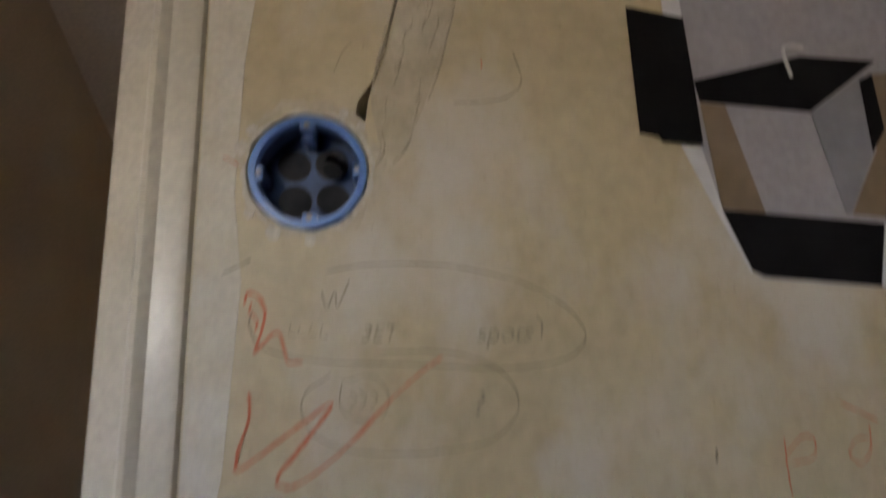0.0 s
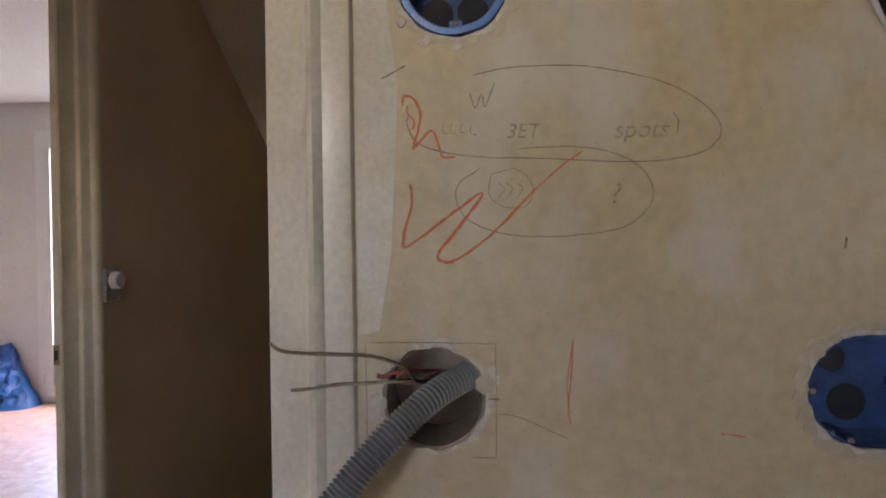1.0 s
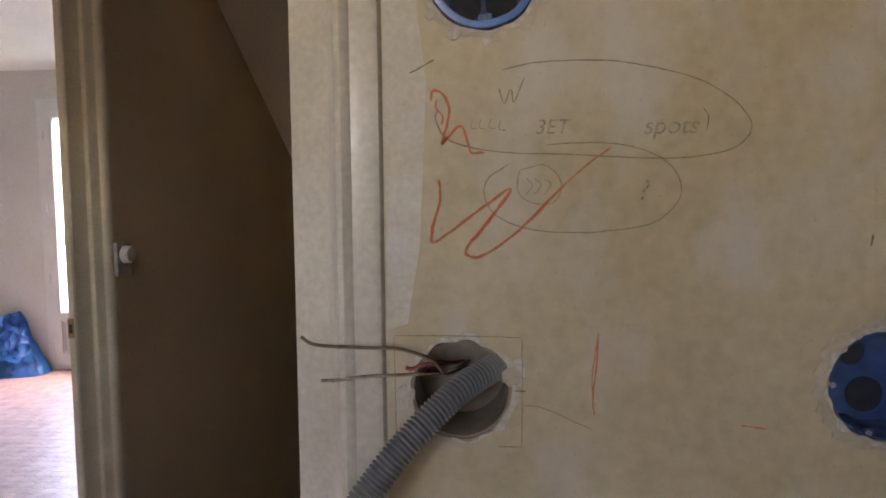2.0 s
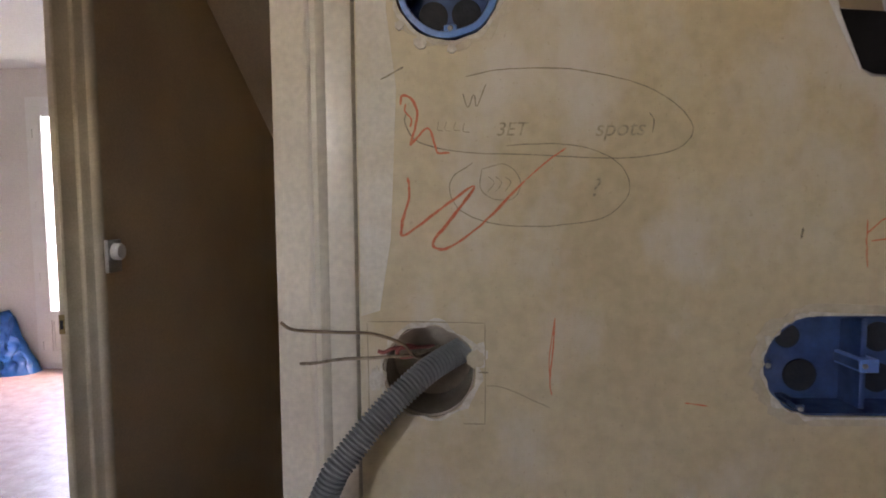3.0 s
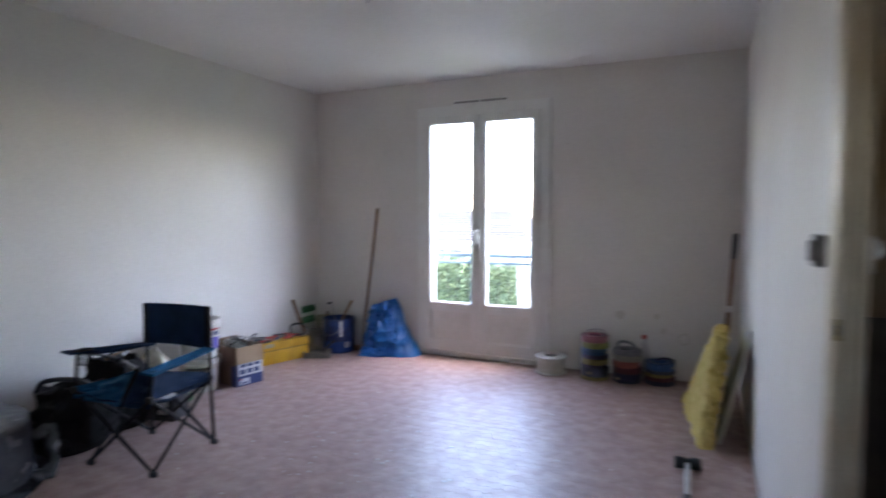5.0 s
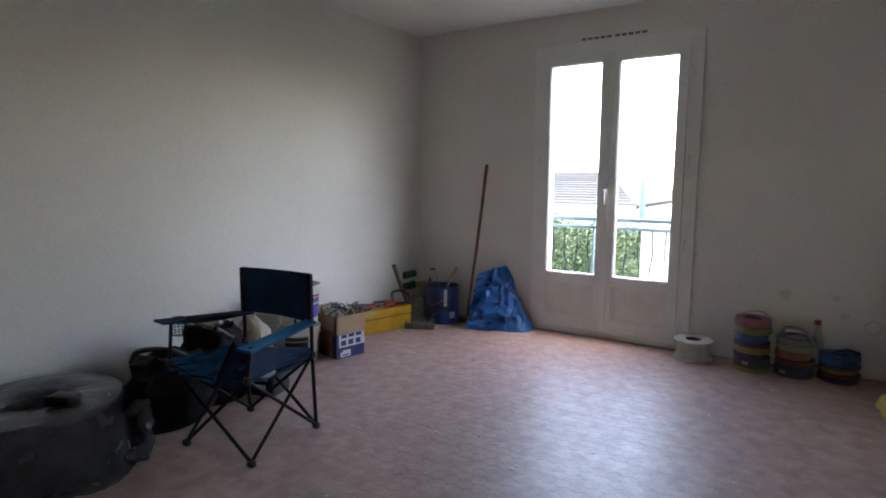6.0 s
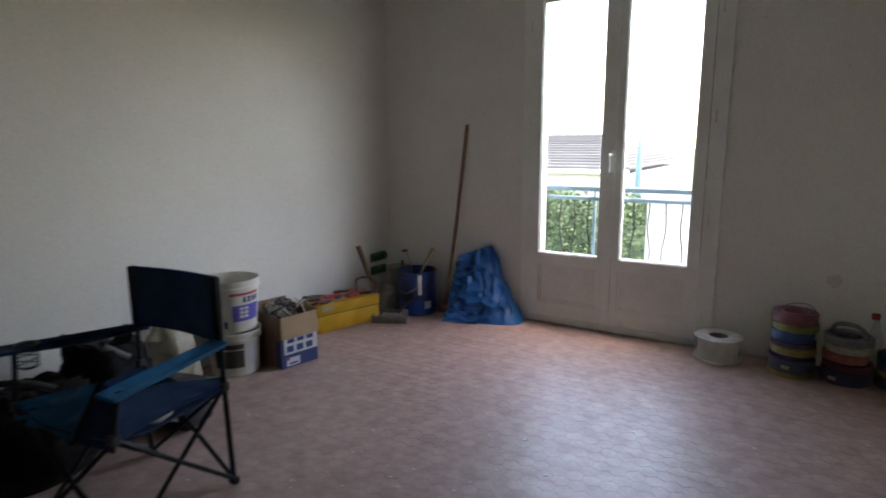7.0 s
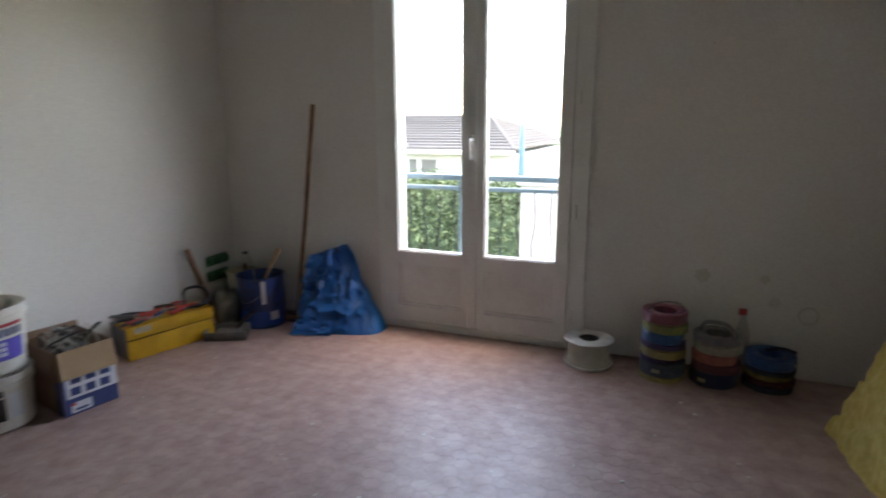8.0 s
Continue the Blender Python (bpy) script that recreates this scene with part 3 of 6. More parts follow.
mark(CR, [(0.011, 1.338), (0.025, 1.350), (0.038, 1.359)], 0.0013, M_REDCRAYON)
mark(CR, [(0.031, 1.247), (0.030, 1.227), (0.028, 1.206), (0.029, 1.195)], 0.0014, M_REDCRAYON)
mark(CR, [(0.0305, 1.243), (0.0275, 1.222), (0.028, 1.206)], 0.0009, M_REDCRAYON)
mark(CR, [(0.117, 1.19), (0.124, 1.1892), (0.132, 1.188)], 0.0011, M_REDCRAYON)
mark(CR, [(0.230, 1.311), (0.230, 1.295), (0.231, 1.280)], 0.0012, M_REDCRAYON)
mark(CR, [(0.2305, 1.302), (0.240, 1.311), (0.248, 1.310), (0.246, 1.300), (0.233, 1.297)], 0.0012, M_REDCRAYON)
mark(CR, [(0.281, 1.310), (0.273, 1.309), (0.268, 1.301), (0.274, 1.296), (0.281, 1.303), (0.2825, 1.317)], 0.0012, M_REDCRAYON)
mark(CR, [(0.266, 1.330), (0.276, 1.325), (0.288, 1.319)], 0.0012, M_REDCRAYON)
mark(CR, [(-0.086, 1.472), (-0.082, 1.470), (-0.077, 1.467)], 0.0012, M_REDCRAYON)
mark(CR, [(0.063, 1.536), (0.0638, 1.533), (0.0632, 1.530)], 0.0010, M_REDCRAYON)
mark(PC, [(-0.027, 1.406), (-0.004, 1.410), (0.035, 1.410), (0.064, 1.405), (0.090, 1.397), (0.110, 1.384), (0.119, 1.371), (0.113, 1.360), (0.096, 1.354), (0.065, 1.352), (0.016, 1.355), (-0.028, 1.357), (-0.058, 1.364), (-0.067, 1.376), (-0.066, 1.384)], 0.0009, M_PENCIL)
mark(PC, [(-0.023, 1.350), (-0.036, 1.341), (-0.038, 1.331), (-0.031, 1.319), (-0.013, 1.311), (0.012, 1.308), (0.036, 1.309), (0.061, 1.313), (0.075, 1.323), (0.079, 1.333), (0.075, 1.345), (0.062, 1.355), (0.041, 1.361), (0.016, 1.362), (-0.001, 1.361)], 0.0008, M_PENCIL)
mark(PC, [(-0.017, 1.346), (-0.003, 1.349), (0.006, 1.343), (0.008, 1.333), (0.002, 1.326), (-0.011, 1.327), (-0.018, 1.334), (-0.017, 1.346)], 0.0006, M_PENCIL)
mark(PC, [(-0.029, 1.395), (-0.026, 1.386), (-0.022, 1.394), (-0.020, 1.387), (-0.014, 1.401)], 0.0009, M_PENCIL)
mark(PC, [(0.091, 1.381), (0.094, 1.376), (0.093, 1.368)], 0.0008, M_PENCIL)
mark(PC, [(-0.083, 1.405), (-0.075, 1.409), (-0.068, 1.413)], 0.0012, M_PENCIL)
mark(PC, [(-0.014, 1.201), (-0.001, 1.199), (0.028, 1.186)], 0.0006, M_PENCIL)
mark(PC, [(-0.020, 1.210), (-0.013, 1.210)], 0.0013, M_PENCIL)
mark(PC, [(0.190, 1.306), (0.189, 1.299)], 0.0017, M_PENCIL)
mark(PC, [(0.046, 1.508), (0.065, 1.509), (0.080, 1.513), (0.088, 1.524), (0.083, 1.542)], 0.0008, M_PENCIL)
mark(PC, [(-0.025, 1.525), (-0.020, 1.539), (-0.014, 1.546)], 0.0006, M_PENCIL)
for gx, gz in ((-0.045, 1.372), (-0.040, 1.372), (-0.034, 1.372), (-0.028, 1.371)):      # faint strokes that cannot be read
    mark(PC, [(gx, gz + 0.005), (gx - 0.001, gz), (gx + 0.003, gz - 0.001)], 0.0005, M_PENCIL)
for gx in (-0.013, -0.008, -0.002):
    mark(PC, [(gx, 1.341), (gx + 0.004, 1.337), (gx, 1.331)], 0.0005, M_PENCIL)
mark("plate_joint", [(-0.0945, 1.2447), (-0.055, 1.2445), (-0.0155, 1.2437)], 0.0007, M_PENCIL)
mark("plate_joint", [(-0.0153, 1.2437), (-0.0152, 1.21), (-0.0155, 1.1743)], 0.0006, M_PENCIL)
mark("plate_joint", [(-0.0155, 1.1743), (-0.03, 1.1748)], 0.0009, M_PENCIL)
mark("plate_joint", [(-0.0947, 1.2445), (-0.0943, 1.205), (-0.0942, 1.1765)], 0.0006, M_PENCIL)


def writing(text, x, z, size, material, name="handwriting"):
    cu = bpy.data.curves.new(name, "FONT")
    cu.body, cu.size, cu.shear = text, size, 0.25
    tmp = bpy.data.objects.new(name, cu)
    scene.collection.objects.link(tmp)
    bpy.context.view_layer.update()
    me = bpy.data.meshes.new_from_object(tmp)
    bpy.data.objects.remove(tmp)
    me.materials.append(material)
    ob = new(name, me)
    ob.matrix_basis = pose(x, YP - 0.0016, z, 90, 0, 0)
    ob.parent = stripped
    return ob


writing("spots", 0.056, 1.3665, 0.015, M_PENCILFAINT)
writing("3ET", -0.008, 1.3675, 0.0125, M_PENCILFAINT)
writing("?", 0.0535, 1.3275, 0.0175, M_PENCILFAINT)


# ---- flush sockets ----
def flush_box(parent, cx, cz, r, tilt=0.0, rim=0.0046):
    """One round blue socket box sunk into the wall, its mouth flush."""
    m = pose(cx, YP, cz, 90, 0, 0) @ pose(0, 0, 0, 0, 0, tilt)      # local z points out of the wall
    bm = bmesh.new()
    lathe(bm, [(r - rim - 0.0006, -0.003), (r, -0.003), (r, 0.0012), (r - 0.0007, 0.0016), (r - rim + 0.0006, 0.0014), (r - rim, 0.0004)], 48, closed=True, wob=0.02)
    body = part("box_rim", bm, M_BLUEBOX, parent, m=m)
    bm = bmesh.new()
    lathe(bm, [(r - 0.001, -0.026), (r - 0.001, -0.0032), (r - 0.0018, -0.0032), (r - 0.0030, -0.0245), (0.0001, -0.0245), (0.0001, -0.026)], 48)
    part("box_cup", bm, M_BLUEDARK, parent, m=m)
    for k in range(4):
        a = math.pi / 4 + k * math.pi / 2
        rr = 0.0102
        kb = bmesh.new()
        lathe(kb, [(0.0001, -0.0242), (rr, -0.0242), (rr, -0.0232), (rr * 0.85, -0.0228), (0.0001, -0.0230)], 20, (0.0162 * math.cos(a), 0.0162 * math.sin(a), 0))
        part("knockout", kb, M_BLACKHOLE, parent, m=m)
    for k in range(4):
        a = k * math.pi / 2
        q = m @ pose(0, 0, 0, 0, 0, math.degrees(a))
        part("screw_lug", one_box(r - 0.0085, r - 0.0043, -0.0042, 0.0042, -0.023, 0.0012, 0.0008, 1), M_BLUEBOX, parent, m=q)
        sb = bmesh.new()
        lathe(sb, [(0.0001, 0.0011), (0.0017, 0.0011), (0.0019, 0.0018), (0.0012, 0.0024), (0.0001, 0.0024)], 10, (r - 0.0060, 0, 0))
        part("screw", sb, M_STEEL, parent, m=q)
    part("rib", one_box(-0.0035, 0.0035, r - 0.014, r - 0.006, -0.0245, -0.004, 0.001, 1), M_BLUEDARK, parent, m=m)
    return body


sock_a = thing("socket_box", "round blue plastic socket box sunk in bare plaster", "socket box", group="blue socket boxes")
flush_box(sock_a, *BOX_A, 0.0336, tilt=3)
stub = smooth_line([(BOX_A[0] + 0.012, YP + 0.022, BOX_A[1] + 0.012), (BOX_A[0] + 0.014, YP + 0.017, BOX_A[1] + 0.009), (BOX_A[0] + 0.012, YP + 0.012, BOX_A[1] + 0.004)], 5)
part("conduit_stub", one_tube(stub, 0.0062, 12), M_BLACK, sock_a)
sock_b = thing("double_socket_box", "double blue plastic socket box sunk in bare plaster", "socket box", group="blue socket boxes")
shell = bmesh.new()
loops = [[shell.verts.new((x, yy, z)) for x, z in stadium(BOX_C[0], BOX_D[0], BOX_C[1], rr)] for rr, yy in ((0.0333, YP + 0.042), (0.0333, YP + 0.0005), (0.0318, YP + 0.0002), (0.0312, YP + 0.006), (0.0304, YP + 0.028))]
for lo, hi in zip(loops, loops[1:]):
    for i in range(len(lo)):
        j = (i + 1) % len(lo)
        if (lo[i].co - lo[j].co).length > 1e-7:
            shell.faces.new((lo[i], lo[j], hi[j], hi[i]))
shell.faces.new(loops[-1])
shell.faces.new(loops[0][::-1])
# whole double shell takes the shaded blue, so its cups look deep
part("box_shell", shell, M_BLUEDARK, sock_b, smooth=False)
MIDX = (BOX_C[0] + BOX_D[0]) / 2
part("divider", one_box(MIDX - 0.0028, MIDX + 0.0012, YP + 0.006, YP + 0.038, BOX_C[1] - 0.0305, BOX_C[1] + 0.0305, 0.0008), M_BLUEDARK, sock_b, "blue divider between the two cups, shade in its colour")
part("screw_lug", one_box(MIDX - 0.006, MIDX + 0.006, YP + 0.0005, YP + 0.03, BOX_C[1] - 0.0045, BOX_C[1] + 0.0045, 0.0008), M_BLUEBOX, sock_b)
for kx, kz, kr in ((BOX_C[0] + 0.0055, -0.0135, 0.0115), (BOX_C[0] - 0.004, 0.0145, 0.0085), (BOX_D[0] - 0.0125, 0.014, 0.0105), (BOX_D[0] - 0.0125, -0.015, 0.0105), (BOX_D[0] + 0.012, 0.004, 0.0115)):
    kb = bmesh.new()
    lathe(kb, [(0.0001, -0.0278), (kr, -0.0278), (kr, -0.0266), (kr * 0.85, -0.0262), (0.0001, -0.0266)], 20)
    part("knockout", kb, M_BLACKHOLE, sock_b, m=pose(kx, YP, BOX_C[1] + kz, 90, 0, 0))
for sx, sz in ((BOX_C[0] - 0.0295, 0.0), (BOX_C[0] - 0.019, -0.0265), (BOX_C[0] - 0.0075, -0.0295), (MIDX - 0.0035, 0.0), (BOX_D[0] + 0.0295, 0.0), (BOX_D[0] - 0.008, 0.0295)):
    part("screw_post", one_box(sx - 0.003, sx + 0.003, YP + 0.0022, YP + 0.03, BOX_C[1] + sz - 0.003, BOX_C[1] + sz + 0.003, 0.0006), M_BLUEDARK, sock_b)
    sb = bmesh.new()
    lathe(sb, [(0.0001, 0.0), (0.0017, 0.0), (0.0019, 0.0008), (0.0012, 0.0014), (0.0001, 0.0014)], 10)
    part("screw", sb, M_STEEL, sock_b, m=pose(sx, YP + (0.0004 if abs(sx - MIDX) < 0.01 else 0.0021), BOX_C[1] + sz, 90, 0, 0))
old = thing("old_socket_hole", "old brown round socket cavity with bare wires", "socket box")
bm = bmesh.new()
lathe(bm, [(0.0318, -0.046), (0.0312, -0.0015), (0.0298, -0.0015), (0.0295, -0.044), (0.0001, -0.044), (0.0001, -0.046)], 40)
part("cavity", bm, M_OLDBOX, old, m=pose(BOX_B[0], YP, BOX_B[1], 90, 0, 0))
wires = thing("bare_wires", "three stiff old wires poking out of the socket", "wire")
part("wire", one_tube(smooth_line([(-0.050, 0.425, 1.216), (-0.062, 0.388, 1.220), (-0.070, 0.376, 1.232), (-0.090, 0.376, 1.2385), (-0.1128, 0.3745, 1.2398), (-0.1405, 0.374, 1.2415), (-0.1495, 0.373, 1.2466)], 6), 0.0011, 8), M_WIRE, wires)
part("wire", one_tube(smooth_line([(-0.048, 0.425, 1.219), (-0.062, 0.388, 1.222), (-0.0906, 0.3795, 1.2216), (-0.1106, 0.3795, 1.2206), (-0.1300, 0.385, 1.2165), (-0.142, 0.390, 1.2145)], 6), 0.0011, 8), M_WIREPALE, wires)
part("wire", one_tube(smooth_line([(-0.052, 0.42, 1.22), (-0.066, 0.390, 1.226), (-0.076, 0.384, 1.227), (-0.083, 0.383, 1.2245), (-0.087, 0.382, 1.2255)], 6), 0.0013, 8), M_WIRERED, wires)
part("wire_loop", one_tube(smooth_line([(-0.062, 0.40, 1.224), (-0.068, 0.386, 1.2285), (-0.074, 0.384, 1.225), (-0.072, 0.386, 1.2205), (-0.064, 0.395, 1.219)], 6), 0.0013, 8), M_WIRERED, wires)

conduit = thing("conduit", "grey corrugated flexible conduit hanging from the socket", "conduit")
pts = smooth_line([(-0.020, 0.432, 1.226), (-0.0277, 0.400, 1.2245), (-0.050, 0.376, 1.2165), (-0.069, 0.362, 1.2031), (-0.0862, 0.352, 1.1868), (-0.1003, 0.345, 1.1703), (-0.1098, 0.340, 1.1562), (-0.122, 0.335, 1.12), (-0.127, 0.332, 1.06), (-0.128, 0.334, 0.96), (-0.124, 0.338, 0.84)], 40)
step, fine, acc = 0.0007, [pts[0]], 0.0
for p, q in zip(pts, pts[1:]):
    seg_len, at = (q - p).length, step - acc
    while at <= seg_len:
        fine.append(p.lerp(q, at / seg_len))
        at += step
    acc = seg_len - (at - step)
part("corrugated_tube", one_tube(fine, [(0.0088, 0.0088, 0.0072, 0.0072)[i % 4] for i in range(len(fine))], 14), M_CONDUIT, conduit)

rim = bmesh.new()
lathe(rim, [(0.0062, -0.001), (0.0086, -0.001), (0.0092, 0.0005), (0.0086, 0.002), (0.0062, 0.002)], 20, closed=True)
part("cut_end", rim, M_CONDUIT, conduit, "ragged cut end of the conduit", m=look(fine[0], fine[3]))

# printed picture stuck to the wall: a plain interior drawing, partly peeled
poster = thing("wall_print", "torn glossy print of a grey interior taped to plaster", "poster")


def sheet(name, poly, lift, material, label=""):
    return part(name, prism(bmesh.new(), poly, YP - 0.0012 - lift, YP - 0.0009 - lift), material, poster, label, smooth=False)


sheet("paper", [(0.181, 1.70), (0.192, 1.568), (0.196, 1.526), (0.198, 1.483), (0.207, 1.444), (0.222, 1.407), (0.229, 1.4015), (0.42, 1.388), (0.42, 1.70)], 0.0, M_PAPER)
sheet("white_edge", [(0.185, 1.484), (0.198, 1.482), (0.2075, 1.443), (0.223, 1.408), (0.221, 1.405), (0.198, 1.454)], 0.0012, M_PAPERWHITE)
sheet("white_edge", [(0.177, 1.70), (0.184, 1.70), (0.1935, 1.569), (0.181, 1.571)], 0.0012, M_PAPERWHITE)
sheet("black_flap", [(0.156, 1.574), (0.161, 1.5735), (0.193, 1.568), (0.196, 1.526), (0.1985, 1.4835), (0.173, 1.485), (0.171, 1.488), (0.159, 1.490)], 0.0028, M_PRINTBLK)
sheet("printed_shape", [(0.197, 1.526), (0.270, 1.545), (0.321, 1.543), (0.272, 1.507), (0.200, 1.512)], 0.0012, M_PRINTBLK)
sheet("printed_shape", [(0.200, 1.5115), (0.216, 1.5105), (0.235, 1.4405), (0.2075, 1.444)], 0.0008, M_PRINTWOOD)
sheet("printed_shape", [(0.2725, 1.5065), (0.312, 1.534), (0.313, 1.484), (0.290, 1.441), (0.287, 1.441)], 0.0008, M_PRINTGREY)
sheet("printed_shape", [(0.308, 1.529), (0.317, 1.534), (0.320, 1.496), (0.310, 1.481)], 0.0016, M_PRINTBLK)
sheet("printed_shape", [(0.318, 1.534), (0.42, 1.55), (0.42, 1.43), (0.291, 1.441), (0.314, 1.484)], 0.0006, M_PRINTWOOD)
sheet("printed_shape", [(0.207, 1.443), (0.310, 1.435), (0.302, 1.3965), (0.229, 1.4025), (0.222, 1.406)], 0.0018, M_PRINTBLK)
sheet("printed_shape", [(0.3105, 1.435), (0.42, 1.428), (0.42, 1.389), (0.303, 1.397)], 0.0010, M_PAPERWHITE)
sheet("printed_shape", [(0.312, 1.423), (0.40, 1.418), (0.40, 1.365), (0.309, 1.371)], 0.0022, M_PRINTBLK)
part("printed_tap", one_tube(smooth_line([(0.261, YP - 0.004, 1.530), (0.2575, YP - 0.004, 1.547), (0.262, YP - 0.004, 1.551), (0.271, YP - 0.004, 1.550)], 5), 0.0012, 6), M_PAPERWHITE, poster)

# ---- stair switch, room switch ----
sw = thing("light_switch", "round dimmer switch on a worn plate beside the stair", "light switch", -0.918, 1.395, 1.22)
part("plate", one_box(0.0, 0.010, -0.028, 0.028, -0.048, 0.034, 0.003), M_SWITCH, sw, m=pose(0, 0, 0))
bm = bmesh.new()
lathe(bm, [(0.0001, 0.009), (0.021, 0.009), (0.021, 0.024), (0.018, 0.028), (0.0001, 0.028)], 24)
part("knob", bm, M_REEL, sw, "pale round knob", m=pose(0, 0, 0.004, 0, 90, 0))
patch_ob = thing("hanging_switch", "loose grey switch hanging from the partition", "light switch", XR, 1.475, 1.215)
part("plate", crumple(one_box(-0.022, 0.0, -0.034, 0.034, -0.036, 0.04, 0.005), 0.002, 40), M_GREYTOOL, patch_ob)
part("rocker", one_box(-0.030, -0.021, -0.018, 0.022, -0.024, 0.026, 0.003), M_DARKLABEL, patch_ob)

# ---- french window ----
win = thing("window_1", "white french window with two glazed leaves, shut", "french window", 0, 0, 0, kind="structure")
FY0, FY1 = 4.667, YW - 0.002
part("window_frame", boxes((-3.672, -3.626, FY0, FY1, 0.0, 2.252), (-2.534, -2.478, FY0, FY1, 0.0, 2.252), (-3.626, -2.534, FY0, FY1, 2.206, 2.252)), M_PVC, win, smooth=False)
part("window_sill", one_box(-3.626, -2.534, FY0 - 0.004, FY1, 0.0, 0.045, 0.004), M_PANEL, win, "worn threshold of the window")
part("architrave", boxes((-3.70, -3.6715, YW - 0.022, YW - 0.001, 0.0, 2.29), (-2.4785, -2.442, YW - 0.022, YW - 0.001, 0.0, 2.29), (-3.6715, -2.4785, YW - 0.022, YW - 0.001, 2.2515, 2.29)), M_PVC, win, smooth=False)


def leaf(x0, x1, gx0, gx1):
    """One glazed leaf with a panelled foot."""
    body = bmesh.new()
    z0, z1, g0, g1, p0, p1 = 0.05, 2.202, 0.493, 2.136, 0.150, 0.425
    for r in ((x0, gx0, z0, z1), (gx1, x1, z0, z1), (gx0, gx1, z0, p0), (gx0, gx1, p1, g0), (gx0, gx1, g1, z1)):
        box(body, r[0], r[1], 4.655, 4.710, r[2], r[3])
    lf = part("leaf", body, M_PVC, win, smooth=False)
    part("pane", one_box(gx0 - 0.004, gx1 + 0.004, 4.695, 4.699, g0 - 0.004, g1 + 0.004), M_GLASS, lf).visible_shadow = False
    bead = bmesh.new()
    for r in ((gx0, gx0 + 0.009, g0, g1), (gx1 - 0.009, gx1, g0, g1), (gx0, gx1, g0, g0 + 0.009), (gx0, gx1, g1 - 0.009, g1)):
        box(bead, r[0], r[1], 4.667, 4.694, r[2], r[3])
    part("glazing_bead", bead, M_PVC, lf, smooth=False)
    part("panel", one_box(gx0 - 0.006, gx1 + 0.006, 4.677, 4.705, p0 - 0.006, p1 + 0.006), M_PANEL, lf)
    bead = bmesh.new()
    for r in ((gx0 + 0.001, gx0 + 0.014, p0 + 0.001, p1 - 0.001), (gx1 - 0.014, gx1 - 0.001, p0 + 0.001, p1 - 0.001), (gx0, gx1, p0, p0 + 0.013), (gx0, gx1, p1 - 0.013, p1)):
        box(bead, r[0], r[1], 4.666, 4.678, r[2], r[3])
    part("panel_bead", bead, M_PVC, lf, smooth=False)
    return lf


leaf(-3.624, -3.087, -3.563, -3.149)
right_leaf = leaf(-3.083, -2.536, -3.017, -2.598)
part("cover_strip", one_box(-3.112, -3.060, 4.643, 4.655, 0.06, 2.19, 0.004), M_PVC, win)
hb = boxes((-3.098, -3.072, 4.633, 4.644, 1.05, 1.19, 0.004))
part("handle", tube(hb, smooth_line([(-3.085, 4.640, 1.165), (-3.085, 4.600, 1.165), (-3.085, 4.593, 1.15), (-3.085, 4.595, 1.06)], 5), 0.009, 10), M_REEL, win, "white lever handle")
for hx in (-3.649, -2.506):
    for hz in (0.16, 0.75, 1.35, 1.95):
        part("hinge", one_tube([(hx, FY0 - 0.006, hz), (hx, FY0 - 0.006, hz + 0.075)], 0.006, 8), M_PVC, win)
part("lock_rod", one_box(-2.5345, -2.5325, 4.653, 4.666, 0.05, 2.2), M_PVC, win)
vent = thing("air_vent", "grey slotted air vent above the window", "vent", 0, 0, 0)
part("backing", one_box(-3.345, -2.835, YW - 0.008, YW, 2.296, 2.338, 0.002), M_PVC, vent)
for k in range(10):
    x = -3.33 + k * 0.049 + (0.012 if k > 4 else 0)
    part("slot", one_box(x, x + 0.038, YW - 0.0095, YW - 0.0075, 2.308, 2.327), M_GREYTOOL, vent)
catch = thing("shutter_catch", "small dark metal shutter catch on the reveal", "catch", -3.575, 4.766, 1.10)
part("plate", one_box(0.0, 0.012, -0.02, 0.02, -0.035, 0.035, 0.003), M_STEEL, catch)
part("hook", one_tube([(0.006, 0, 0.0), (0.03, 0.0, 0.0), (0.035, 0.0, 0.03)], 0.005), M_STEEL, catch)
for i, (x, z, r) in enumerate(((-1.855, 0.49, 0.036), (-1.575, 0.497, 0.022), (-1.522, 0.383, 0.027), (-2.30, 1.9, 0.008), (-1.9, 1.62, 0.007))):
    part("wall_stain", prism(bmesh.new(), ring_pts(x, z, r, 26, 0.45, 31.0 + i), YW - 0.0012, YW - 0.0002), M_STAIN, wall_north, smooth=False)
bm = bmesh.new()
lathe(bm, [(0.046, 0), (0.047, 0.0012), (0.036, 0.0015), (0.035, 0.0)], 36, closed=True, wob=0.08)
part("wall_stain", bm, M_STAIN, wall_north, m=pose(-1.37, YW, 0.33, 90, 0, 0))

rose = thing("ceiling_rose", "white ceiling rose with cut lamp wires", "ceiling fitting", -2.93, 2.58, ZC)
bm = bmesh.new()
lathe(bm, [(0.0001, 0), (0.055, 0), (0.052, -0.012), (0.03, -0.022), (0.012, -0.05), (0.0001, -0.05)], 28)
part("cap", bm, M_REEL, rose)
for k in range(3):
    a = k * 2.1
    part("wire", one_tube(smooth_line([(0.01 * math.cos(a), 0.01 * math.sin(a), -0.04), (0.03 * math.cos(a), 0.03 * math.sin(a), -0.07), (0.05 * math.cos(a), 0.04 * math.sin(a), -0.06)], 5), 0.002, 6), M_GREYTOOL, rose)
part("surface_cable", one_tube([(-0.05, 0, -0.004), (-0.4, -0.12, -0.004), (-0.8, -0.5, -0.004)], 0.004, 8), M_REEL, rose)

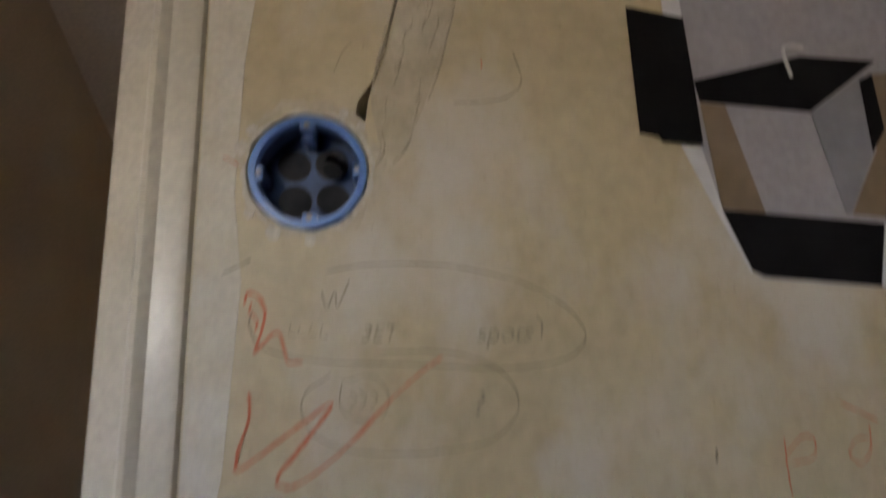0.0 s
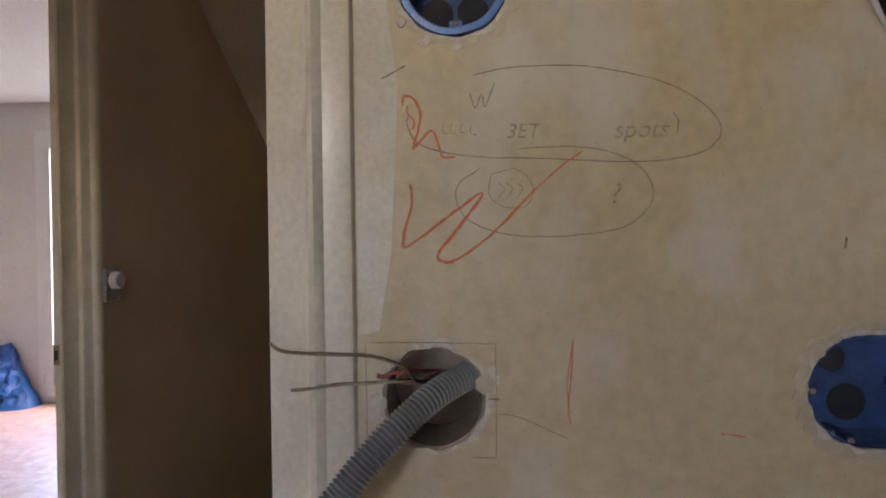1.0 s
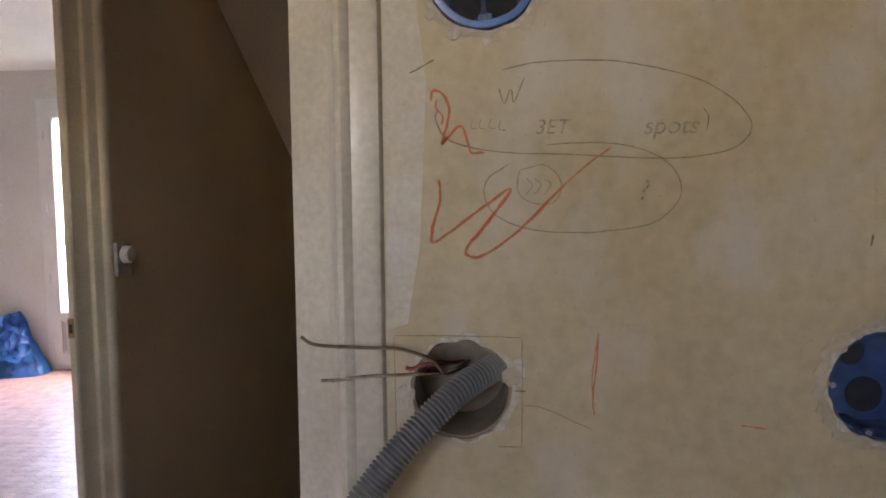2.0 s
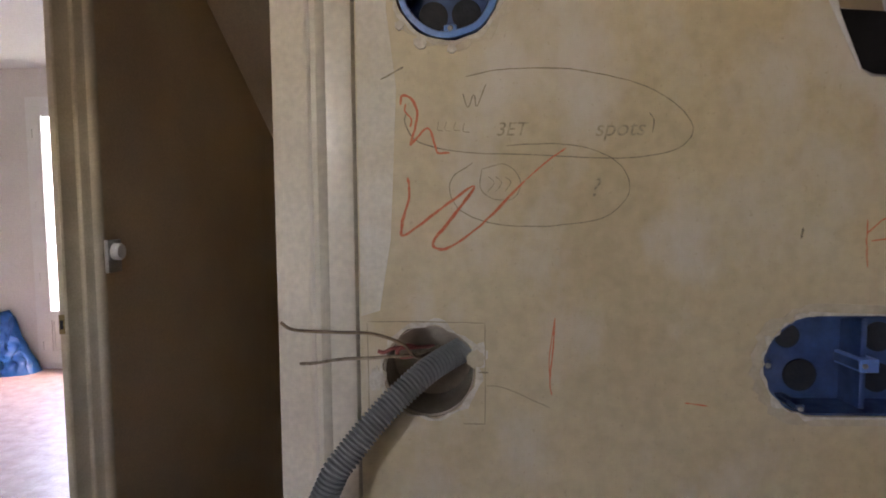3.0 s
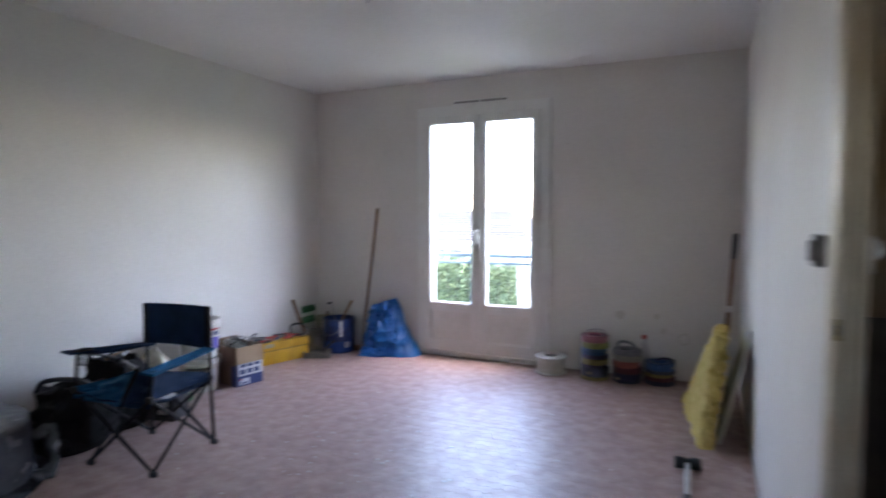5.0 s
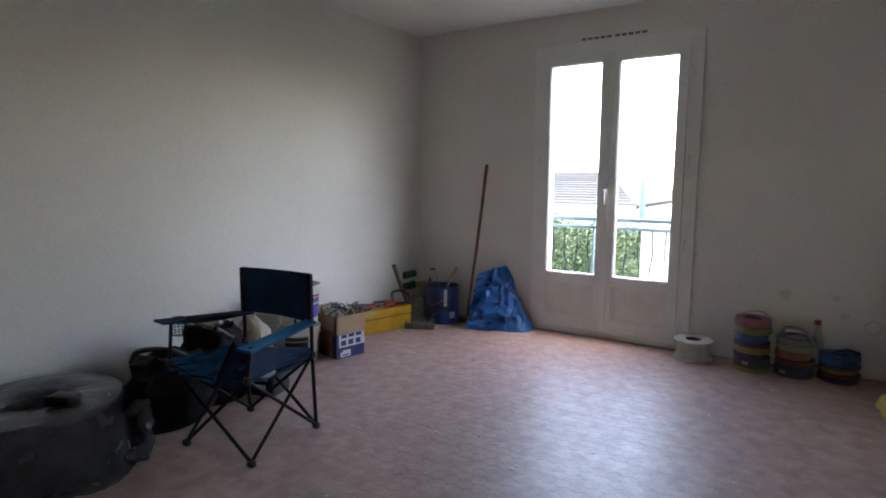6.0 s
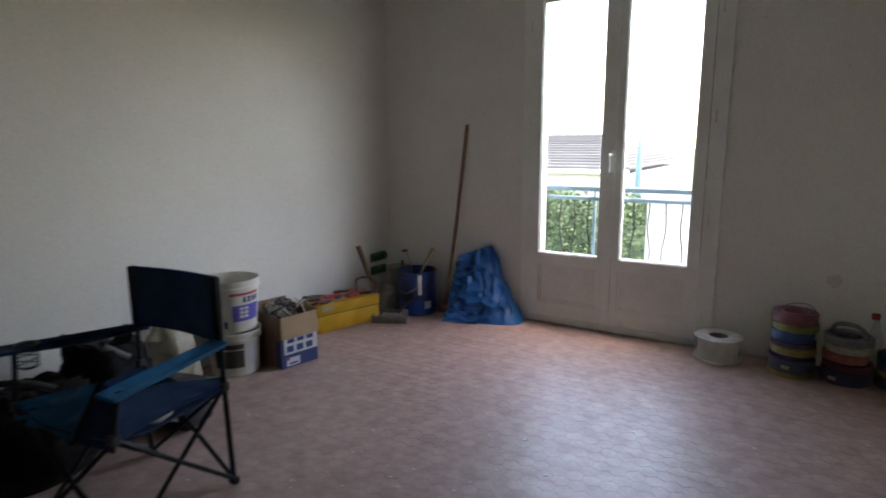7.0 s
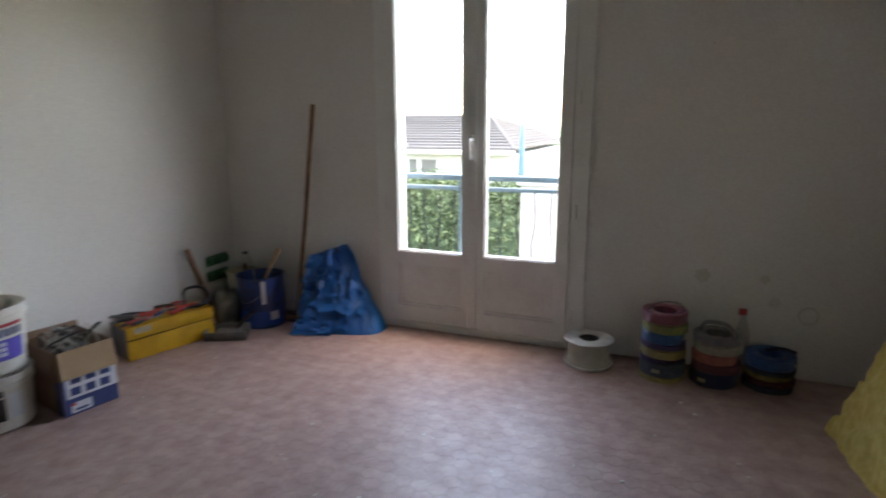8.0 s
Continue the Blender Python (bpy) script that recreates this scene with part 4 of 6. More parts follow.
# ---- balcony, garden, neighbour ----
setting(part("ground", one_box(-150, 150, 4.81, 300, -2.8, -2.6), M_GRASS), "green lawn outside", "ground")
guard = thing("balcony_rail", "blue-grey metal balcony rail with wavy bars", "railing", 0, 5.02, 0)
part("top_rail", one_box(-3.9, -2.2, -0.022, 0.022, 0.90, 0.935, 0.006), M_RAIL, guard)
part("lower_rail", one_box(-3.9, -2.2, -0.012, 0.012, 0.835, 0.86, 0.004), M_RAIL, guard)
part("foot_rail", one_box(-3.9, -2.2, -0.012, 0.012, 0.06, 0.085, 0.004), M_RAIL, guard)
part("slab", one_box(-3.9, -2.2, -0.219, 0.05, -0.12, 0.02, 0.004), M_RENDERW, guard)
for px in (-3.88, -3.292, -2.22):
    part("post", one_box(px - 0.009, px + 0.009, -0.012, 0.012, 0.02, 0.90, 0.003), M_RAIL, guard)
for k in range(16):
    x = -3.86 + k * 0.105
    if min(abs(x - q) for q in (-3.88, -3.292, -2.22)) < 0.03:
        continue
    s = 1 if k % 2 else -1
    pts = [(x + 0.014 * s * math.sin(h * 15.0 + 0.5) * min(1, 3 * (0.85 - h)), 0, h) for h in [0.08 + 0.038 * i for i in range(21)]]
    part("bar", one_tube(pts, 0.0055, 6), M_STEELBLK, guard)

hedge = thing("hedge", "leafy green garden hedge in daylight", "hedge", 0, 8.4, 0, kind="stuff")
# solid dark core that stands in for the shaded depth of the hedge
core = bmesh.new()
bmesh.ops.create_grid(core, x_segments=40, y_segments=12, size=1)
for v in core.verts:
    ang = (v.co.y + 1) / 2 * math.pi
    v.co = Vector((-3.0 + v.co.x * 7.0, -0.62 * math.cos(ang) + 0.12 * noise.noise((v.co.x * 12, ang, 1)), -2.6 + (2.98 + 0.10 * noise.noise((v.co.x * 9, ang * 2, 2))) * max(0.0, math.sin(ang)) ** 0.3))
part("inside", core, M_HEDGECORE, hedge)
rng = np.random.default_rng(5)
n_leaf = 70000
lx = rng.uniform(-10, 4, n_leaf)
lt = rng.uniform(0.06, 0.72, n_leaf) * math.pi
ly = -(0.66 + rng.normal(0, 0.07, n_leaf)) * np.cos(lt)
lz = -2.6 + (3.05 + rng.normal(0, 0.07, n_leaf) + 0.05 * np.sin(lx * 2.3) + 0.05 * np.sin(lx * 6.1)) * np.sin(lt) ** 0.3
ok = lz > -1.0
lx, ly, lz = lx[ok], ly[ok], lz[ok]
k = len(lx)
d1 = rng.normal(0, 1, (k, 3))
d1 /= np.linalg.norm(d1, axis=1)[:, None]
d2 = np.cross(d1, rng.normal(0, 1, (k, 3)))
d2 /= np.linalg.norm(d2, axis=1)[:, None]
ctr = np.stack([lx, ly, lz], 1)
ln, wd = rng.uniform(0.022, 0.050, (k, 1)), rng.uniform(0.007, 0.016, (k, 1))
vv = np.stack([ctr - d1 * ln, ctr + d2 * wd, ctr + d1 * ln, ctr - d2 * wd], 1).reshape(-1, 3)
me = bpy.data.meshes.new("leaves")
me.from_pydata(vv.tolist(), [], np.arange(4 * k).reshape(-1, 4).tolist())
me.materials.append(M_LEAF)
new("leaves", me).parent = hedge

pier = thing("garden_pier", "white rendered garden pier with a cap", "pillar", -2.835, 6.25, -2.6)
part("shaft", one_box(-0.33, 0.42, -0.15, 0.15, 0.0, 3.36, 0.01), M_RENDERW, pier)
part("cap", one_box(-0.36, 0.45, -0.18, 0.18, 3.36, 3.41, 0.008), M_RENDERW, pier)
mast = thing("lamp_pole", "slim pale blue tapered metal pole", "pole", -4.68, 12.2, -2.6)
part("shaft", one_tube([(0, 0, 0), (0, 0, 2.9), (0, 0, 3.9), (0, 0, 4.6)], [0.085, 0.075, 0.03, 0.012], 12), M_POLE, mast)

house = thing("neighbour_house", "white rendered bungalow with a brown tiled hip roof", "house", -5.87, 16.2, -2.6)
part("wall", one_box(-16, 0, 0.35, 7.6, 0, 3.0), M_RENDERW, house)
EZ, RZ = 3.12, 4.03                       # eave and ridge heights
roof = bmesh.new()
pt = [(-16.4, 0, EZ), (0, 0, EZ), (0, 8.0, EZ), (-16.4, 8.0, EZ), (-14.0, 4.0, RZ), (-1.9, 4.0, RZ)]
vs = [roof.verts.new(p) for p in pt]
for f in ((0, 1, 5, 4), (1, 2, 5), (2, 3, 4, 5), (3, 0, 4), (0, 3, 2, 1)):
    roof.faces.new([vs[i] for i in f])
rf = part("roof", roof, M_ROOF, house, smooth=False)
for i in range(13):
    t0, t1 = i / 13, (i + 1.02) / 13
    for face in (0, 1):
        a0, a1 = (Vector(pt[0]), Vector(pt[1])) if face == 0 else (Vector(pt[1]), Vector(pt[2]))
        b0, b1 = (Vector(pt[4]), Vector(pt[5])) if face == 0 else (Vector(pt[5]), Vector(pt[5]))
        q = [a0.lerp(b0, t0), a1.lerp(b1, t0), a1.lerp(b1, t1), a0.lerp(b0, t1)]
        bm = bmesh.new()
        lo = [bm.verts.new(p) for p in q]
        hi = [bm.verts.new(p + Vector((0, 0, 0.075 if j < 2 else 0.012))) for j, p in enumerate(q)]
        bm.faces.new(hi), bm.faces.new(lo)
        for j in range(4):
            bm.faces.new((lo[j], lo[(j + 1) % 4], hi[(j + 1) % 4], hi[j]))
        part("tile_course", bm, M_ROOF, rf, smooth=False)
part("hip_tiles", one_tube([pt[1], pt[5], pt[4]], 0.07, 8), M_ROOF, rf)
part("gutter", one_box(-16.4, 0.02, -0.1, 0.0, EZ - 0.12, EZ - 0.01, 0.02), M_RENDERW, house)
for wx, ww in ((-2.55, 0.42), (-3.05, 0.2), (-7.5, 0.9)):
    wobj = part("window", one_box(wx - ww / 2, wx + ww / 2, 0.30, 0.36, 2.35, 2.82), M_DARKWIN, house)
    part("sill", one_box(wx - ww / 2 - 0.05, wx + ww / 2 + 0.05, 0.25, 0.349, 2.28, 2.345), M_RENDERW, wobj)

# ---- folding chair ----
chair = thing("folding_chair", "blue canvas folding camping chair with black steel legs", "chair", -3.955, 2.0, 0)
FL, FR, BR, BL = (-0.175, -0.24), (0.245, -0.205), (0.195, 0.232), (-0.255, 0.188)
SFL, SFR, SBR, SBL = (-0.27, -0.245, 0.385), (0.215, -0.185, 0.375), (0.17, 0.238, 0.375), (-0.285, 0.195, 0.385)
for name, q0, q1 in (("leg", (*FL, 0.02), SFR), ("leg", (*FR, 0.02), SFL), ("leg", (*FR, 0.02), SBR), ("leg", (*BR, 0.02), SFR), ("leg", (*BR, 0.02), SBL), ("leg", (*BL, 0.02), SBR), ("leg", (*BL, 0.02), SFL), ("leg", (*FL, 0.02), SBL)):
    part(name, one_tube([q0, q1], 0.0085, 10), M_STEELBLK, chair)
part("back_post", one_tube([(*BR, 0.015), (0.172, 0.238, 0.375), (0.157, 0.252, 0.755)], 0.0095, 10), M_STEELBLK, chair)
part("back_post", one_tube([(*BL, 0.015), (-0.285, 0.195, 0.375), (-0.304, 0.212, 0.755)], 0.0095, 10), M_STEELBLK, chair)
part("arm_post", one_tube([SFL, (-0.275, -0.225, 0.575)], 0.0085, 10), M_STEELBLK, chair)
part("arm_post", one_tube([SFR, (0.20, -0.15, 0.515)], 0.0085, 10), M_STEELBLK, chair)
for fx, fy in (FL, FR, BR, BL):
    part("foot", one_box(fx - 0.02, fx + 0.02, fy - 0.014, fy + 0.014, 0.0, 0.03, 0.008), M_BLACK, chair)
for c in (SFL, SFR, SBR, SBL):
    part("joint", one_box(c[0] - 0.016, c[0] + 0.016, c[1] - 0.014, c[1] + 0.014, c[2] - 0.014, c[2] + 0.02, 0.006), M_BLACK, chair)


def cloth(name, corner, nu, nv, fn, thick, material, parent, label="", rough=0.0, seed=0.0):
    """A sewn panel between four corners; fn(u, v) is how far it sags."""
    bm = bmesh.new()
    c = [Vector(q) for q in corner]
    nrm = (c[1] - c[0]).cross(c[3] - c[0]).normalized()
    sides = []
    for s in (0.5, -0.5):
        grid = []
        for i in range(nu + 1):
            for j in range(nv + 1):
                u, v = i / nu, j / nv
                p = c[0].lerp(c[1], u).lerp(c[3].lerp(c[2], u), v) + nrm * (fn(u, v) + s * thick)
                p += nrm * rough * noise.noise((u * 5 + seed, v * 5, seed))
                grid.append(bm.verts.new(p))
        sides.append(grid)
    k = nv + 1
    for g in sides:
        for i in range(nu):
            for j in range(nv):
                bm.faces.new((g[i * k + j], g[(i + 1) * k + j], g[(i + 1) * k + j + 1], g[i * k + j + 1]))
    rim = [i * k for i in range(nu + 1)] + [nu * k + j for j in range(1, nv + 1)] + [i * k + nv for i in range(nu - 1, -1, -1)] + [j for j in range(nv - 1, 0, -1)]
    for i in range(len(rim)):
        p, q = rim[i], rim[(i + 1) % len(rim)]
        bm.faces.new((sides[0][p], sides[0][q], sides[1][q], sides[1][p]))
    return part(name, bm, material, parent, label)


def sag(d):
    return lambda u, v: -d * math.sin(math.pi * u) * math.sin(math.pi * v)


back = cloth("backrest", [(-0.306, 0.205, 0.545), (0.163, 0.243, 0.54), (0.154, 0.246, 0.785), (-0.308, 0.207, 0.782)], 16, 8, lambda u, v: -0.03 * math.sin(math.pi * u) * (1 - 0.3 * v), 0.014, M_NAVY, chair, "navy backrest with black edges")
cloth("edge_binding", [(-0.317, 0.204, 0.542), (-0.290, 0.206, 0.541), (-0.292, 0.208, 0.784), (-0.317, 0.206, 0.778)], 3, 6, lambda u, v: -0.003, 0.020, M_BLACKCLOTH, back)
cloth("edge_binding", [(0.146, 0.241, 0.537), (0.172, 0.243, 0.537), (0.166, 0.248, 0.780), (0.14, 0.244, 0.787)], 3, 6, lambda u, v: -0.003, 0.020, M_BLACKCLOTH, back)
cloth("seat", [SFL, SFR, SBR, SBL], 18, 18, lambda u, v: -0.105 * math.sin(math.pi * (0.08 + 0.84 * u)) * math.sin(math.pi * (0.1 + 0.8 * v)), 0.008, M_NAVY, chair, "sagging navy seat", rough=0.012, seed=3)
cloth("front_panel", [(-0.272, -0.252, 0.345), (0.035, -0.215, 0.330), (0.035, -0.105, 0.495), (-0.268, -0.242, 0.405)], 22, 14, lambda u, v: -0.03 * math.sin(math.pi * u) * (0.3 + v) + 0.010 * math.sin(8 * u - 5 * v) * (0.3 + v) + 0.005 * math.sin(19 * u + 7 * v) * v, 0.006, M_TEAL, chair, "lighter blue draped seat front", rough=0.03, seed=5)
cloth("front_panel", [(0.037, -0.213, 0.330), (0.215, -0.190, 0.335), (0.205, -0.152, 0.470), (0.037, -0.105, 0.490)], 14, 10, lambda u, v: -0.022 * math.sin(math.pi * u) * (0.4 + v), 0.006, M_NAVY, chair, "dark blue seat front", rough=0.015, seed=6)
cloth("seat_strap", [(0.026, -0.222, 0.325), (0.046, -0.220, 0.325), (0.046, -0.108, 0.500), (0.026, -0.110, 0.500)], 2, 10, lambda u, v: 0.004, 0.006, M_BLACKCLOTH, chair)
cloth("side_panel", [(0.216, -0.185, 0.368), (0.174, 0.236, 0.372), (0.168, 0.240, 0.412), (0.205, -0.155, 0.520)], 16, 8, lambda u, v: -0.02 * math.sin(math.pi * u), 0.006, M_NAVY, chair, rough=0.012, seed=8)
arm_l = cloth("armrest", [(-0.315, -0.285, 0.592), (-0.232, -0.285, 0.588), (-0.245, 0.225, 0.535), (-0.315, 0.215, 0.540)], 6, 16, sag(0.02), 0.012, M_NAVY, chair, "blue armrest with cup holder")
cloth("armrest", [(0.165, -0.20, 0.512), (0.245, -0.185, 0.508), (0.205, 0.245, 0.545), (0.135, 0.240, 0.550)], 6, 16, sag(0.02), 0.012, M_TEAL, chair)
bm = bmesh.new()
lathe(bm, [(0.035, 0), (0.037, 0.004), (0.032, 0.007), (0.030, 0.0)], 24, (-0.272, -0.19, 0.587), closed=True)
part("cup_ring", bm, M_BLACK, arm_l)
bm = bmesh.new()
for i in range(12):
    a = math.pi * i / 6
    tube(bm, [(-0.272 + 0.034 * math.cos(a), -0.19 + 0.034 * math.sin(a), 0.585), (-0.272 + 0.030 * math.cos(a), -0.19 + 0.030 * math.sin(a), 0.51), (-0.272, -0.19, 0.50)], 0.0011, 4)
for zz, rr in ((0.565, 0.034), (0.54, 0.032), (0.515, 0.030)):
    lathe(bm, [(rr, zz), (rr + 0.002, zz), (rr + 0.002, zz + 0.003), (rr, zz + 0.003)], 16, (-0.272, -0.19, 0), closed=True)
part("cup_net", bm, M_BLACKCLOTH, arm_l, "black mesh cup holder")
doc = thing("papers", "folded white paper lying on the chair seat", "paper", -3.98, 2.06, 0.292, 18)
part("sheet", crumple(one_box(-0.10, 0.10, -0.06, 0.06, 0.0, 0.012, 0.003), 0.006, 14), M_WHITEPRINT, doc)

# ---- along the white wall ----


def sack(name, rx, ry, h, top, material, parent, seed, pinch=0.5, amount=0.02, flat=0.85, label=""):
    """A slumped bag: rings that follow one another upwards, crumpled."""
    bm = bmesh.new()
    prof = []
    for i in range(15):
        t = i / 14
        w = (1.0 + 0.12 * math.sin(math.pi * t)) * (1 - (1 - pinch) * t ** 2.5)
        prof.append((w, h * t))
    prof = [(0.001, 0.0), (0.93, 0.0)] + prof[1:] + [(pinch * 0.6, h * top), (0.001, h * top * 0.96)]
    lathe(bm, prof, 40)
    for v in bm.verts:
        v.co.x *= rx
        v.co.y *= ry
        q = v.co * 9 + Vector((seed, seed, 0))
        f = min(1, v.co.z / 0.05)
        n = noise.noise_vector(q) + 0.6 * (noise.noise_vector(q * 2.7))
        r = 1 - abs(noise.noise(q * 1.6)) * 2
        v.co += Vector((n.x, n.y, n.z * 0.7 + 0.6 * r)) * amount * f
        v.co.z = max(v.co.z, 0.0)
    return part(name, bm, material, parent, label)


ring = thing("conduit_coil", "large grey conduit coil wrapped in shiny stretch film", "cable coil", -4.53, 1.30, 0)
bm = bmesh.new()
prof = [(0.125, 0.03)]
for i in range(9):
    z = 0.035 + i * 0.026
    prof += [(0.34 + 0.004 * (i % 2), z), (0.347, z + 0.013)]
prof += [(0.335, 0.272), (0.29, 0.283), (0.20, 0.279), (0.135, 0.272), (0.12, 0.255)]
lathe(bm, prof, 56, closed=True, wob=0.02)
for v in bm.verts:
    v.co.x = max(v.co.x, -0.310)
part("coil", bm, M_COILGREY, ring)
bm = bmesh.new()
lathe(bm, [(0.372, 0.005), (0.366, 0.10), (0.364, 0.20), (0.360, 0.272), (0.344, 0.291), (0.29, 0.300), (0.20, 0.297), (0.130, 0.291), (0.110, 0.27), (0.114, 0.268), (0.134, 0.286), (0.20, 0.293), (0.29, 0.296), (0.340, 0.287), (0.356, 0.268), (0.361, 0.19), (0.363, 0.10), (0.368, 0.002)], 64, closed=True)
for v in bm.verts:
    v.co.x = max(v.co.x, -0.320)
part("film", crumple(bm, 0.005, 13), M_FILM, ring, "translucent wrinkled film")
bm = bmesh.new()
lathe(bm, [(0.36, 0.0), (0.40, 0.004), (0.455, 0.006), (0.47, 0.0)], 60, wob=0.22)
for v in bm.verts:
    rr = math.hypot(v.co.x, v.co.y)
    v.co.z = max(0.001, v.co.z + (0.03 * abs(noise.noise(v.co * 17)) if rr > 0.37 else 0))
for v in bm.verts:
    v.co.x = max(v.co.x, -0.322)
part("film_skirt", bm, M_FILM, ring)
part("loose_film", crumple(one_tube(smooth_line([(0.28, 0.26, 0.20), (0.33, 0.30, 0.24), (0.36, 0.30, 0.16), (0.38, 0.28, 0.05), (0.36, 0.2, 0.02)], 6), 0.028, 10), 0.02, 20), M_FILM, ring)
pad = thing("foam_block", "small black foam block lying on the coil", "block", -4.33, 1.34, 0.299, 25)
part("block", one_box(-0.055, 0.055, -0.04, 0.04, 0.0, 0.045, 0.006), M_BLACK, pad)

bagA = thing("tool_bag", "slumped black fabric tool bag on the floor", "bag", -4.48, 1.90, 0, 20)
sack("body", 0.17, 0.22, 0.33, 0.9, M_BLACKCLOTH, bagA, 3.1, 0.75, 0.05)
part("strap", one_tube(smooth_line([(-0.12, -0.12, 0.33), (-0.05, -0.14, 0.40), (0.06, -0.06, 0.39), (0.12, 0.05, 0.31)], 6), 0.013, 8), M_BLACK, bagA)
part("pocket", crumple(one_box(0.12, 0.19, -0.12, 0.12, 0.04, 0.2, 0.02, 3), 0.01, 20), M_BLACKCLOTH, bagA)
bagB = thing("rucksack", "dark full rucksack with tools and straps on top", "bag", -4.56, 2.22, 0, -12)
sack("body", 0.17, 0.18, 0.42, 0.92, M_BLACKCLOTH, bagB, 8.7, 0.7, 0.035)
part("strap", one_tube(smooth_line([(-0.1, -0.1, 0.42), (0.0, -0.14, 0.47), (0.1, -0.05, 0.44), (0.13, 0.06, 0.36)], 6), 0.012, 8), M_GREYTOOL, bagB)
for k in range(4):
    part("tool_handle", one_tube([(-0.08 + 0.05 * k, -0.02, 0.40), (0.0 + 0.06 * k, 0.10 - 0.05 * k, 0.46)], 0.012, 8), (M_WOODPALE, M_GREYTOOL, M_STEEL, M_BLACK)[k], bagB)
bagC = thing("plastic_sack", "pale translucent plastic sack slumped against the wall", "bag", -4.70, 2.58, 0, 0)
sack("body", 0.12, 0.15, 0.36, 0.97, M_BAGPALE, bagC, 5.2, 0.35, 0.035)
grn = thing("green_wrapper", "crumpled green plastic wrapper on the floor", "wrapper", -4.52, 2.63, 0, 100)
sack("body", 0.15, 0.06, 0.055, 0.9, M_GREEN, grn, 2.2, 0.7, 0.018)
blk = thing("drill_case", "small black case with pale labels on the floor", "case", -4.40, 2.42, 0, 15)
part("case", crumple(one_box(-0.14, 0.14, -0.09, 0.09, 0, 0.20, 0.02, 3), 0.006, 10), M_BLACK, blk)
part("label_plate", one_box(0.02, 0.10, -0.0935, -0.088, 0.10, 0.13, 0.001), M_WHITEPRINT, blk)
part("label_plate", one_box(0.03, 0.09, -0.0935, -0.088, 0.05, 0.075, 0.001), M_WHITEPRINT, blk)


def bucket(name, label, x, y, z, r0, r1, h, group=""):
    t = thing(name, label, "bucket", x, y, z, group=group)
    bm = bmesh.new()
    lathe(bm, [(0.001, 0.0), (r0 - 0.006, 0.0), (r0, 0.006), (r1 - 0.004, h - 0.05), (r1 + 0.005, h - 0.048), (r1 + 0.005, h - 0.035), (r1, h - 0.033), (r1, h - 0.012), (r1 + 0.006, h - 0.010), (r1 + 0.006, h), (r1 - 0.002, h), (r1 - 0.006, h - 0.01), (r0 - 0.004, 0.008), (0.001, 0.008)], 44)
    part("tub", bm, M_WHITEPL, t)
    return t


def wrap(parent, name, r0, r1, z0, z1, a0, a1, material, proud=0.001, n=10, label=""):
    """A label bent round a bucket: from angle a0 to a1, z0 to z1, on a cone with radii r0 at z0 and r1 at z1."""
    bm = bmesh.new()
    rows = []
    for dr in (proud, -0.0005):
        for z, r in ((z0, r0), (z1, r1)):
            rows.append([bm.verts.new(((r + dr) * math.cos(a0 + (a1 - a0) * i / n), (r + dr) * math.sin(a0 + (a1 - a0) * i / n), z)) for i in range(n + 1)])
    for a, b in ((rows[0], rows[1]), (rows[2], rows[3]), (rows[0], rows[2]), (rows[1], rows[3])):
        for i in range(n):
            bm.faces.new((a[i], a[i + 1], b[i + 1], b[i]))
    for i in (0, n):
        bm.faces.new((rows[0][i], rows[1][i], rows[3][i], rows[2][i]))
    return part(name, bm, material, parent, label)


BX, BY = -4.665, 2.965
low = bucket("bucket", "lower white plastic bucket with a dark label, stacked", BX, BY, 0, 0.125, 0.142, 0.245, "stacked buckets")
wrap(low, "dark_label", 0.131, 0.139, 0.055, 0.155, radians(-85), radians(-18), M_DARKLABEL)
wrap(low, "dark_label", 0.139, 0.141, 0.162, 0.19, radians(-85), radians(-18), M_DARKLABEL)
wrap(low, "text_bars", 0.132, 0.139, 0.06, 0.17, radians(-12), radians(14), M_WHITEPRINT)
upp = bucket("bucket", "open white plastic bucket with red and violet print, stacked on another", BX - 0.004, BY + 0.006, 0.2455, 0.125, 0.147, 0.285, "stacked buckets")
wrap(upp, "red_band", 0.1415, 0.1425, 0.208, 0.222, radians(-42), radians(30), M_REDPRINT)
wrap(upp, "violet_panel", 0.1315, 0.1385, 0.065, 0.155, radians(-38), radians(30), M_PURPLE)
for k in range(4):
    wrap(upp, "lettering_bar", 0.1395, 0.1415, 0.168, 0.20, radians(-14 + k * 11), radians(-7 + k * 11), M_BLUEPRINT, 0.0014, 3)
for k in range(3):
    for q in range(2):
        wrap(upp, "emblem_dot", 0.1345 + 0.0018 * k, 0.136 + 0.0018 * k, 0.085 + 0.022 * k, 0.10 + 0.022 * k, radians(-22 + 11 * q), radians(-14 + 11 * q), M_WHITEPRINT, 0.002, 3)
wrap(upp, "code_bars", 0.130, 0.134, 0.03, 0.07, radians(-58), radians(-50), M_BLUEPRINT)
part("bail", one_tube(smooth_line([(0.02, -0.15, 0.235), (-0.03, -0.165, 0.19), (-0.09, -0.14, 0.15), (-0.145, -0.05, 0.235)], 6), 0.0028, 6), M_STEELBLK, upp)

